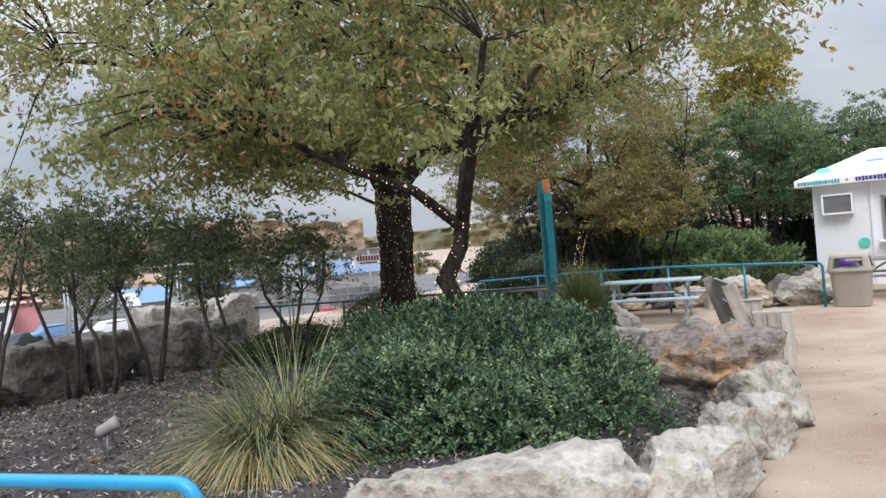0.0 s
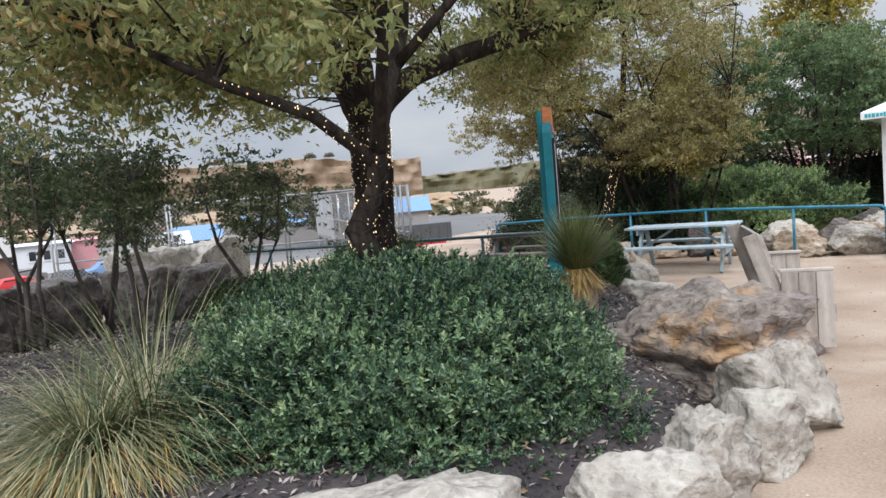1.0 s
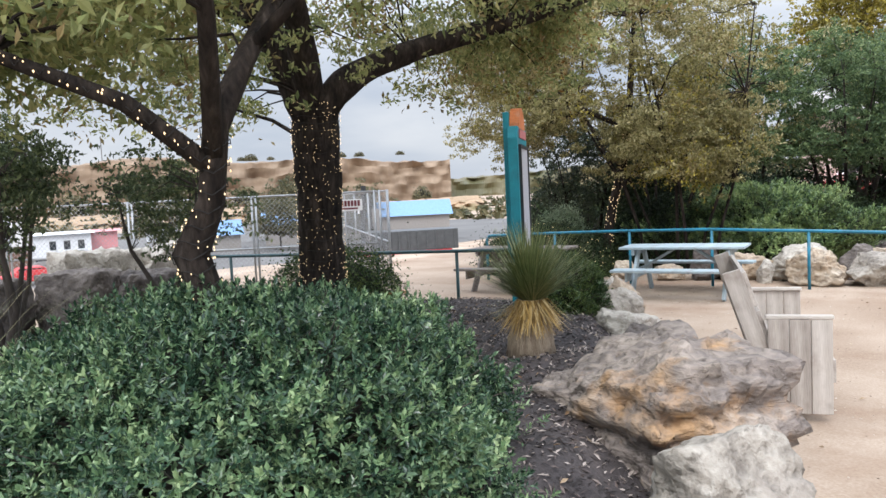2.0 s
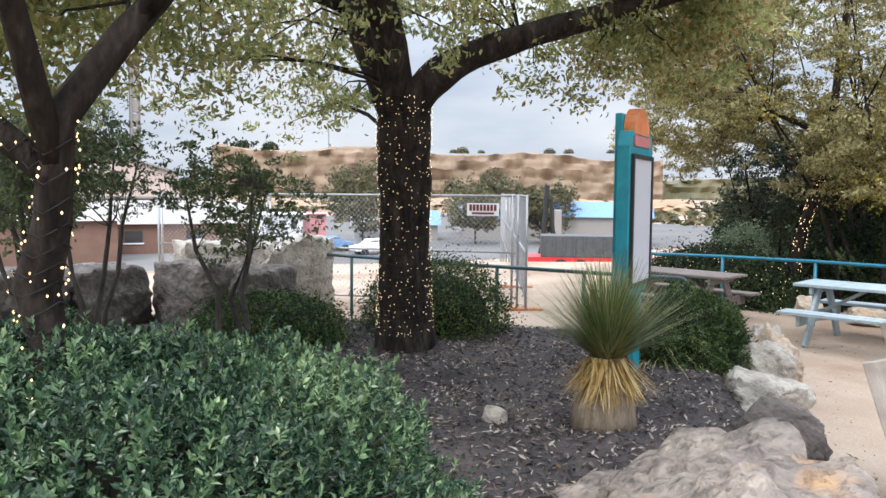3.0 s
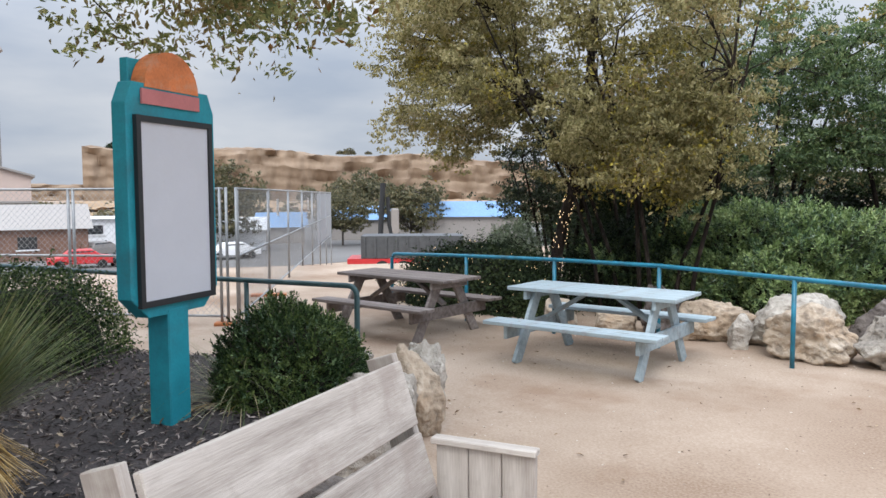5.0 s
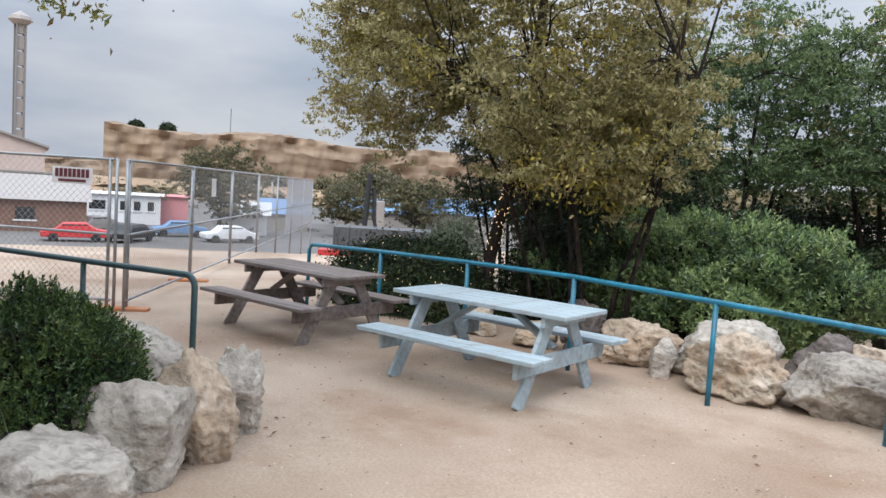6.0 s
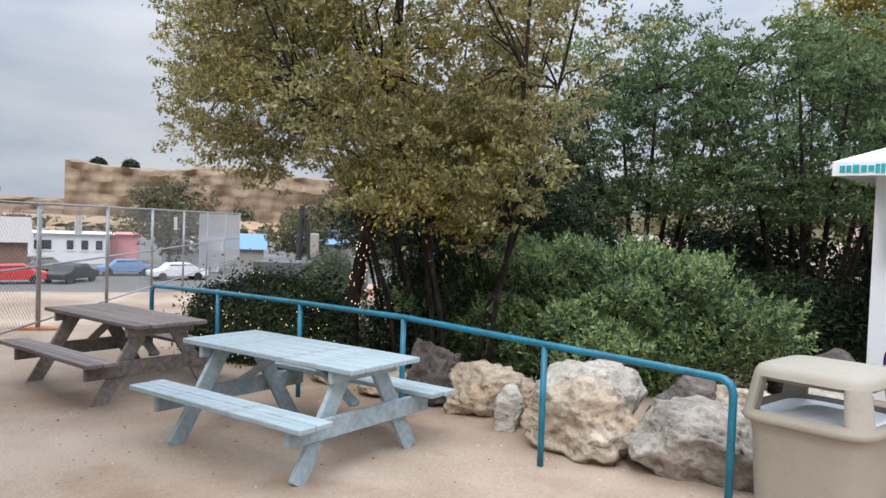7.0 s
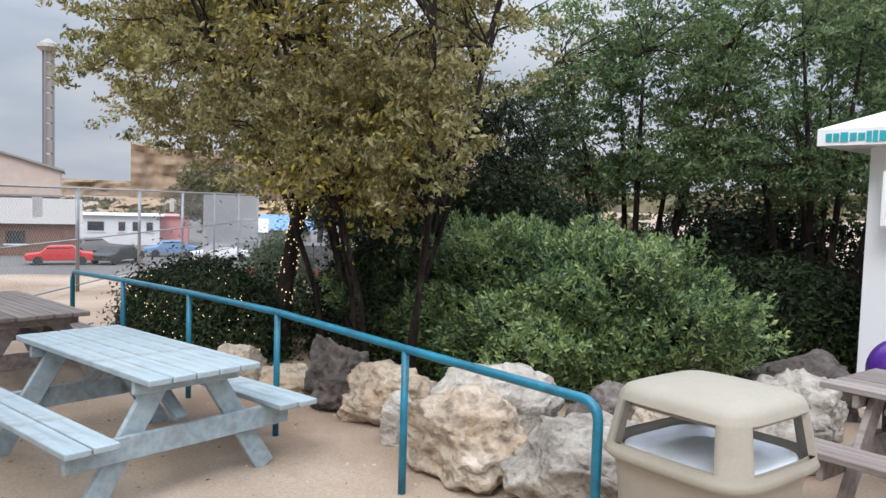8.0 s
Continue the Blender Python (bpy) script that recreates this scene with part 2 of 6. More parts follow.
M_SIGNTEAL = plain("teal_sign_paint", (0.012, 0.26, 0.33), rough=0.55, vary=0.22, stain=((0.03, 0.17, 0.21), 0.6, 4))
M_SIGNORANGE = plain("orange_sign_paint", (0.62, 0.19, 0.06), rough=0.6, vary=0.3, stain=((0.55, 0.30, 0.20), 0.5, 9))
M_SIGNPINK = plain("faded_red_lettering", (0.50, 0.17, 0.17), rough=0.6)
M_BLACK = plain("black_frame_paint", (0.02, 0.022, 0.025), rough=0.5)
M_PANEL = plain("pale_grey_sign_sheet", (0.58, 0.59, 0.64), rough=0.35, vary=0.03, bump=0.01)
M_CAN = plain("beige_moulded_plastic", (0.33, 0.298, 0.243), rough=0.6, vary=0.10, bump=0.08, scale=3, stain=((0.26, 0.22, 0.18), 0.35, 4))
M_BAG = plain("white_bin_liner", (0.62, 0.66, 0.72), rough=0.35, bump=0.5, scale=14)
M_DARK = plain("dark_void", (0.015, 0.014, 0.013), rough=0.9)
M_WHITE = plain("white_painted_wall", (0.76, 0.77, 0.79), rough=0.6, vary=0.04, bump=0.03, scale=1.5, stain=((0.62, 0.61, 0.60), 0.4, 1.5))
M_WHITEROOF = plain("white_roof_sheet", (0.80, 0.81, 0.82), rough=0.5, vary=0.04)
M_MINT = plain("mint_green_dots", (0.10, 0.56, 0.42), rough=0.4)
M_TEALTEXT = plain("teal_lettering", (0.03, 0.35, 0.40), rough=0.5)
M_NAVY = plain("navy_lettering", (0.05, 0.04, 0.22), rough=0.5)
M_RED = plain("red_paint", (0.55, 0.035, 0.04), rough=0.35)
M_PURPLE = plain("glossy_purple_plastic", (0.075, 0.02, 0.22), rough=0.25, vary=0.1)
M_STEEL = plain("galvanised_steel", (0.34, 0.35, 0.36), rough=0.45, metal=0.6, vary=0.2)
M_SCREEN = plain("pale_fence_screen", (0.50, 0.52, 0.54), rough=0.8)
sc_nodes, sc_links = M_SCREEN.node_tree.nodes, M_SCREEN.node_tree.links
sc_clear, sc_mix = sc_nodes.new("ShaderNodeBsdfTransparent"), sc_nodes.new("ShaderNodeMixShader")
sc_mix.inputs[0].default_value = 0.4
sc_links.new(sc_nodes["Principled BSDF"].outputs[0], sc_mix.inputs[1])
sc_links.new(sc_clear.outputs[0], sc_mix.inputs[2])
sc_links.new(sc_mix.outputs[0], sc_nodes["Material Output"].inputs["Surface"])
M_GREYMETAL = plain("grey_machine_metal", (0.20, 0.20, 0.20), rough=0.5)
M_BULB = plain("warm_fairy_bulb", (1.0, 0.72, 0.40), rough=0.4, vary=0.0, bump=0, emit=1.0)
M_CLIFF = plain("quarry_cliff_strata", (0.28, 0.19, 0.13), rough=1.0, vary=0.5, bump=0, scale=0.012)
cl_n, cl_l = M_CLIFF.node_tree.nodes, M_CLIFF.node_tree.links
cl_co, cl_wave, cl_no, cl_ramp, cl_mix = (cl_n.new("ShaderNodeTexCoord"), cl_n.new("ShaderNodeTexWave"), cl_n.new("ShaderNodeTexNoise"), cl_n.new("ShaderNodeValToRGB"), cl_n.new("ShaderNodeMixRGB"))
cl_wave.bands_direction = "Z"
for key, val in (("Scale", 0.045), ("Distortion", 9.0), ("Detail", 6.0), ("Detail Scale", 0.35), ("Detail Roughness", 0.7)):
    cl_wave.inputs[key].default_value = val
cl_no.inputs["Scale"].default_value, cl_no.inputs["Detail"].default_value, cl_no.inputs["Roughness"].default_value = 0.03, 10, 0.7
cl_ramp.color_ramp.elements[0].color, cl_ramp.color_ramp.elements[1].color = (0.195, 0.135, 0.09, 1), (0.265, 0.195, 0.135, 1)
cl_l.new(cl_co.outputs["Object"], cl_wave.inputs["Vector"])
cl_l.new(cl_co.outputs["Object"], cl_no.inputs["Vector"])
cl_l.new(cl_wave.outputs["Fac"], cl_ramp.inputs["Fac"])
cl_mix.blend_type = "OVERLAY"
cl_mix.inputs[0].default_value = 0.4
cl_l.new(cl_ramp.outputs["Color"], cl_mix.inputs[1])
cl_l.new(cl_no.outputs["Fac"], cl_mix.inputs[2])
cl_l.new(cl_mix.outputs[0], cl_n["Principled BSDF"].inputs["Base Color"])
M_EARTH = material("quarry_earth", [(0.25, (0.19, 0.125, 0.07)), (0.5, (0.34, 0.225, 0.135)), (0.75, (0.45, 0.33, 0.215))], scale=0.06, fine=0.8, rough=1.0, bump=0.6, dist=0.6, distort=0.8, stain=((0.13, 0.125, 0.05), 0.75, 0.09))
M_SCRUB = leaf_material("far_scrub_leaves", (0.05, 0.055, 0.025), (0.12, 0.115, 0.055), (0.22, 0.17, 0.085), scale=0.02)
M_BRICK = plain("brown_brick_wall", (0.20, 0.115, 0.085), rough=0.9, vary=0.2, scale=1.0)
M_BEIGE = plain("pinkish_beige_siding", (0.52, 0.41, 0.36), rough=0.8, vary=0.1, scale=0.6)
M_PALEROOF = plain("pale_metal_roof", (0.288, 0.266, 0.248), rough=0.5, vary=0.1)
M_PINK = plain("faded_pink_wall", (0.62, 0.26, 0.27), rough=0.8)
M_BLUETENT = plain("blue_canopy_fabric", (0.15, 0.27, 0.45), rough=0.7, vary=0.2)
M_YELLOWP = plain("yellow_machine_paint", (0.62, 0.42, 0.03), rough=0.5)
M_GLASS = plain("dark_window_glass", (0.03, 0.035, 0.04), rough=0.08, vary=0.05, bump=0)
M_TYRE = plain("black_rubber", (0.02, 0.02, 0.02), rough=0.8)
M_ORANGE = plain("faded_orange_plastic", (0.48, 0.17, 0.06), rough=0.7, vary=0.25, stain=((0.38, 0.25, 0.16), 0.6, 6))


# ---- mesh helpers ----
class Geo:
    """Gathers vertices and faces of one mesh."""
    def __init__(self):
        self.v, self.f = [], []

    def add(self, v, f):
        o = len(self.v)
        self.v.extend(tuple(map(float, p)) for p in v)
        self.f.extend(tuple(i + o for i in q) for q in f)
        return self

    def box(self, cx, cy, cz, sx, sy, sz, m=None):
        v = [Vector((cx + a * sx / 2, cy + b * sy / 2, cz + c * sz / 2)) for c in (-1, 1) for b in (-1, 1) for a in (-1, 1)]
        if m is not None:
            v = [m @ p for p in v]
        return self.add(v, [(0, 2, 3, 1), (4, 5, 7, 6), (0, 1, 5, 4), (2, 6, 7, 3), (0, 4, 6, 2), (1, 3, 7, 5)])

    def tube(self, pts, radii, sides=8, cap=True):
        pts = [Vector(p) for p in pts]
        if not hasattr(radii, "__len__"):
            radii = [radii] * len(pts)
        o = len(self.v)
        ref = Vector((0.31, 0.17, 0.93))
        for i, p in enumerate(pts):
            d = (pts[min(i + 1, len(pts) - 1)] - pts[max(i - 1, 0)]).normalized()
            if abs(d.dot(ref)) > 0.97:
                ref = Vector((0.9, -0.3, 0.1))
            a = d.cross(ref).normalized()
            b = d.cross(a)
            for k in range(sides):
                t = 2 * math.pi * k / sides
                self.v.append(tuple(p + float(radii[i]) * (math.cos(t) * a + math.sin(t) * b)))
        for i in range(len(pts) - 1):
            for k in range(sides):
                k2 = (k + 1) % sides
                self.f.append((o + i * sides + k, o + i * sides + k2, o + (i + 1) * sides + k2, o + (i + 1) * sides + k))
        if cap:
            self.f.append(tuple(o + k for k in range(sides))[::-1])
            self.f.append(tuple(o + (len(pts) - 1) * sides + k for k in range(sides)))
        return self

    def mesh(self, name, mat, smooth=False):
        me = bpy.data.meshes.new(name)
        me.from_pydata(self.v, [], self.f)
        me.materials.append(mat)
        if smooth:
            me.polygons.foreach_set("use_smooth", [True] * len(me.polygons))
        me.update()
        return me


def part(name, geo, mat, parent=None, label="", smooth=False, bevel=0.0, m=None):
    me = geo.mesh(name, mat, smooth)
    if bevel:
        bm = bmesh.new()
        bm.from_mesh(me)
        bmesh.ops.bevel(bm, geom=list(bm.edges), offset=bevel, segments=1, affect="EDGES", clamp_overlap=True)
        bm.to_mesh(me)
        bm.free()
    ob = new(name, me)
    if m is not None:
        ob.matrix_basis = m
    if parent is not None:
        ob.parent = parent
    if label:
        tagged(ob, label)
    return ob


def thing(name, label, category, m=None, group="", kind=""):
    ob = new(name)
    ob.empty_display_size = 0.2
    if m is not None:
        ob.matrix_basis = m
    return tagged(ob, label, category, group, kind)


def quad_mesh(name, verts, mat):
    """Mesh from an array (n, 4, 3) of loose quads."""
    n = len(verts)
    me = bpy.data.meshes.new(name)
    me.from_pydata(verts.reshape(-1, 3), [], np.arange(4 * n).reshape(n, 4))
    me.materials.append(mat)
    me.update()
    return me


def unit(a):
    return a / np.maximum(np.linalg.norm(a, axis=-1, keepdims=True), 1e-9)


def leaves(centres, length, width, outward=None, lift=0.3, droop=0.0):
    """Folded four-cornered leaves at centres, with random turn; outward pulls their faces that way."""
    n = len(centres)
    nor = unit(rng.normal(size=(n, 3)) + (0 if outward is None else 1.1 * outward) + np.array([0, 0, lift]))
    d = unit(np.cross(nor, rng.normal(size=(n, 3))) + np.array([0, 0, -droop]))
    s = unit(np.cross(nor, d))
    k = rng.uniform(0.6, 1.3, (n, 1))
    L, W = length * k, width * k
    fold = nor * (0.25 * W)
    return np.stack([centres - d * L / 2, centres + s * W / 2 + fold, centres + d * L / 2, centres - s * W / 2 + fold], axis=1)


def rosettes(tips, axes, per, length, width, r):
    """Sprigs: whorls of folded leaves that spread round an outward axis at each tip."""
    m = len(tips)
    side = unit(np.cross(axes, r.normal(size=(m, 3))))
    up = np.cross(axes, side)
    a = r.uniform(0, 2 * math.pi, (m, 1)) + np.arange(per) * 2.4 + r.normal(size=(m, per)) * 0.3
    tilt = np.linspace(0.35, 1.45, per)[None] + r.normal(size=(m, per)) * 0.2
    out = side[:, None] * np.cos(a)[..., None] + up[:, None] * np.sin(a)[..., None]
    d = unit(axes[:, None] * np.cos(tilt)[..., None] + out * np.sin(tilt)[..., None])
    base = tips[:, None] - axes[:, None] * (length * np.linspace(0, 1.6, per)[None, :, None])
    s = unit(np.cross(d, axes[:, None]) + 0.25 * r.normal(size=(m, per, 3)))
    nor = np.cross(s, d)
    k = r.uniform(0.6, 1.25, (m, per, 1))
    L, W = length * k, width * k
    mid = base + d * L * 0.5 + nor * 0.22 * W
    return np.stack([base, mid + s * W / 2, base + d * L, mid - s * W / 2], 2).reshape(-1, 4, 3)


def curve_pts(p0, p1, sag=0.0, n=6, wob=0.0):
    p0, p1 = np.array(p0, float), np.array(p1, float)
    t = np.linspace(0, 1, n)[:, None]
    pts = p0 + (p1 - p0) * t
    pts[:, 2] += (sag * 4 * t * (1 - t))[:, 0]
    if wob:
        pts[1:-1] += rng.normal(size=(n - 2, 3)) * wob
    return pts


# ---- ground ----
BED = np.array([(-7.5, -3.0), (-0.6, 0.8), (0.9, 1.9), (2.2, 3.1), (3.0, 4.1), (3.15, 5.2), (3.1, 6.2), (2.75, 7.2), (2.45, 8.3), (1.75, 9.4), (1.15, 10.6), (0.4, 11.7),
                (-0.9, 11.9), (-3.3, 11.05), (-5.6, 10.2), (-7.4, 9.6), (-7.6, 4.0)])


def bed_depth(x, y):
    """Distance inside the planting bed's edge, negative outside."""
    p = np.stack([np.asarray(x, float), np.asarray(y, float)], -1)
    a, b = BED, np.roll(BED, -1, 0)
    ab = b - a
    t = np.clip(((p[..., None, :] - a) * ab).sum(-1) / (ab * ab).sum(-1), 0, 1)
    d = np.linalg.norm(p[..., None, :] - a - t[..., None] * ab, axis=-1).min(-1)
    px, py = p[..., None, 0], p[..., None, 1]
    cross = (a[:, 1] > py) != (b[:, 1] > py)
    xi = a[:, 0] + (py - a[:, 1]) / np.where(ab[:, 1] == 0, 1e-9, ab[:, 1]) * ab[:, 0]
    inside = (cross & (px < xi)).sum(-1) % 2 == 1
    return np.where(inside, d, -d)


def ease(t):
    t = np.clip(t, 0, 1)
    return t * t * (3 - 2 * t)


def ground_z(x, y):
    """Flat yard that falls to a lower lot in the west."""
    x, y = np.asarray(x, float), np.asarray(y, float)
    fall = -3.6 * ease((-x - 4) / 5) * ease((np.hypot(x - 4.5, y - 9) - 17.5) / 20)
    near = 0.09 * (1 - ease((y - 5.5) / 5.0)) * ease((14 - np.abs(x)) / 4)
    return fall + near + 0.012 * np.sin(1.7 * x + 0.6 * y) * np.cos(1.3 * y - 0.4 * x)


def bed_z(x, y):
    d = bed_depth(x, y)
    lump = 0.03 * np.sin(2.3 * x + 1.1) * np.cos(1.9 * y) + 0.02 * np.sin(5.1 * x - 3.7 * y)
    return ground_z(x, y) - 0.05 + (0.36 + lump) * ease((d + 0.05) / 0.8) * (1 - 0.8 * ease((-np.asarray(x, float) - 2.8) / 3.0))


def grid_mesh(name, xs, ys, zf, mat, keep=None):
    X, Y = np.meshgrid(xs, ys)
    Z = zf(X, Y)
    nx, ny = len(xs), len(ys)
    idx = np.arange(nx * ny).reshape(ny, nx)
    F = np.stack([idx[:-1, :-1], idx[:-1, 1:], idx[1:, 1:], idx[1:, :-1]], -1).reshape(-1, 4)
    if keep is not None:
        F = F[keep(X, Y).reshape(-1)[F].any(1)]
    me = bpy.data.meshes.new(name)
    me.from_pydata(np.stack([X, Y, Z], -1).reshape(-1, 3), [], F)
    me.materials.append(mat)
    me.polygons.foreach_set("use_smooth", [True] * len(me.polygons))
    me.update()
    return new(name, me)


far_steps = np.geomspace(1, 2400, 40)
gx = np.concatenate([-12 - far_steps[::-1], np.arange(-12, 9.01, 0.15), 9 + far_steps])
gy = np.concatenate([-6 - far_steps[::-1], np.arange(-6, 24.01, 0.15), 24 + far_steps])
tagged(grid_mesh("ground", gx, gy, ground_z, M_SAND), "pale tan sandy gravel yard and path", "ground", kind="structure")
tagged(grid_mesh("planting_bed", np.arange(-8, 3.5, 0.08), np.arange(-3.2, 12.3, 0.08), bed_z, M_MULCH, keep=lambda X, Y: bed_depth(X, Y) > -0.02),
       "raised planting bed covered in dark bark mulch", "planting bed", kind="structure")


def scatter_bed(n, x0=-6.5, x1=3.2, y0=0.5, y1=12.0):
    p = np.stack([rng.uniform(x0, x1, 3 * n), rng.uniform(y0, y1, 3 * n)], -1)
    p = p[bed_depth(p[:, 0], p[:, 1]) > 0.05][:n]
    return np.column_stack([p, bed_z(p[:, 0], p[:, 1])])


c = scatter_bed(56000)
c[:, 2] += rng.uniform(0.0, 0.02, len(c))
tagged(new("mulch_chips", quad_mesh("mulch_chips", leaves(c, 0.052, 0.016, lift=2.5), M_CHIP)), "shredded dark brown bark mulch on the bed", "mulch", kind="stuff")
M_LITTER = material("dry_leaf_litter", [(0.2, (0.14, 0.08, 0.04)), (0.6, (0.32, 0.22, 0.13)), (0.9, (0.50, 0.42, 0.32))], scale=3, fine=30, rough=0.9, bump=0, island=0.8)
p = np.stack([rng.uniform(-4, 6, 900), rng.uniform(2, 18, 900)], -1)
p = p[bed_depth(p[:, 0], p[:, 1]) < 0]
p = p[(rng.random(len(p)) < 0.25) | (bed_depth(p[:, 0], p[:, 1]) > -0.7)]
c = np.column_stack([p, ground_z(p[:, 0], p[:, 1]) + 0.012])
c2 = scatter_bed(1300)
c2[:, 2] += 0.025
tagged(new("leaf_litter", quad_mesh("leaf_litter", np.concatenate([leaves(c, 0.05, 0.022, lift=3), leaves(c2, 0.045, 0.02, lift=2)]), M_LITTER)), "dry fallen leaves on gravel and mulch", "leaves", kind="stuff")


pr = np.random.default_rng(17)
pp = np.stack([pr.uniform(-4, 6.5, 5200), pr.uniform(2, 17, 5200)], -1)
pp = pp[bed_depth(pp[:, 0], pp[:, 1]) < 0.0]
pp = pp[(pr.random(len(pp)) < 0.55) | (bed_depth(pp[:, 0], pp[:, 1]) > -0.5)]
octa = np.array([(1, 0, 0), (-1, 0, 0), (0, 1, 0), (0, -1, 0), (0, 0, 0.6), (0, 0, -0.6)])
pv = np.column_stack([pp, ground_z(pp[:, 0], pp[:, 1]) + 0.002])[:, None, :] + octa[None] * (pr.uniform(0.004, 0.011, (len(pp), 1, 1)) * pr.uniform(0.6, 1.4, (len(pp), 1, 3)))
pf = np.array([(0, 2, 4), (2, 1, 4), (1, 3, 4), (3, 0, 4), (2, 0, 5), (1, 2, 5), (3, 1, 5), (0, 3, 5)])[None] + (np.arange(len(pp)) * 6)[:, None, None]
me = bpy.data.meshes.new("pebbles")
me.from_pydata(pv.reshape(-1, 3), [], pf.reshape(-1, 3))
me.materials.append(material("mixed_pebbles", [(0.15, (0.16, 0.11, 0.08)), (0.5, (0.40, 0.31, 0.24)), (0.85, (0.62, 0.55, 0.47))], scale=3, fine=30, rough=0.9, bump=0, island=0.9))
tagged(new("pebbles", me), "small loose stones strewn on the gravel", "gravel", kind="stuff")


# ---- rocks ----
def rock(x, y, z, sx, sy, sz, turn=0.0, seed=0, mat=None, label="", name="rock", cuts=13, rough=0.11, sub=5, layered=False, tilt=0.0, blocky=0.0):
    r = np.random.default_rng(seed + 100)
    bm = bmesh.new()
    bmesh.ops.create_icosphere(bm, subdivisions=sub, radius=1.0)
    planes = [(Vector(unit(r.normal(size=3) * np.array([1, 1, 0.8]))), r.uniform(0.55, 0.85)) for _ in range(cuts)]
    off = Vector(r.uniform(-50, 50, 3))
    for v in bm.verts:
        p = v.co.copy()
        p *= (1 - blocky) + blocky * 0.82 / max(abs(p.x), abs(p.y), abs(p.z))
        for n, d in planes:
            e = p.dot(n) - d
            if e > 0:
                p -= n * e * 0.97
        q = Vector((p.x * sx, p.y * sy, p.z * sz)) * (2.2 / max(sx, sy, sz) ** 0.5)
        k = rough * (noise.fractal(q * 1.3 + off, 0.8, 2.1, 6) - 0.9 * noise.turbulence(q * 2.2 + off, 4, True) + 0.5)
        if layered:
            k += 0.05 * math.sin(15 * p.z + 4 * noise.noise(q + off)) + 0.025 * math.sin(37 * p.z + 6 * noise.noise(2 * q + off))
        k += 0.35 * rough * (abs(noise.noise(q * 3.4 + off)) - 0.3) - 0.5 * rough * max(0.0, 0.10 - abs(noise.noise(Vector((q.x * 0.7, q.y * 0.7, q.z * 3.0)) + off))) / 0.10
        p *= 1 + k
        v.co = Vector((p.x * sx / 2 / 0.8, p.y * sy / 2 / 0.8, p.z * sz / 2 / 0.8))
    for f in bm.faces:
        f.smooth = True
    me = bpy.data.meshes.new(name)
    bm.to_mesh(me)
    bm.free()
    me.materials.append(mat or M_STONE)
    ob = new(name, me)
    ob.matrix_basis = pose(x, y, z + sz * 0.36, tilt, 0, turn)
    return tagged(ob, label or "rough pale limestone rock edging the bed", "rock", "edging rocks" if name == "rock" else "")


# ---- trees ----
def knobbly(pts, rad, steps=7):
    """A smooth, slightly swollen run through a limb's points."""
    pad = np.concatenate([[2 * pts[0] - pts[1]], pts, [2 * pts[-1] - pts[-2]]])
    rad = np.array(rad, float) * np.ones(len(pts))
    out, rr = [], []
    for i in range(len(pts) - 1):
        p0, p1, p2, p3 = pad[i:i + 4]
        for t in np.arange(steps) / steps:
            q = 0.5 * (2 * p1 + (p2 - p0) * t + (2 * p0 - 5 * p1 + 4 * p2 - p3) * t * t + (3 * p1 - p0 - 3 * p2 + p3) * t ** 3)
            r0 = rad[i] * (1 - t) + rad[i + 1] * t
            k = noise.noise(Vector((q[0] * 3, q[1] * 3, q[2] * 5)))
            out.append(q + 0.10 * r0 * np.array([noise.noise(Vector((q[2] * 4, 3.0, q[0]))), noise.noise(Vector((q[2] * 4, 9.0, q[1]))), 0]))
            rr.append(r0 * (1 + 0.13 * k))
    return np.array(out + [pts[-1]]), np.array(rr + [rad[-1]])


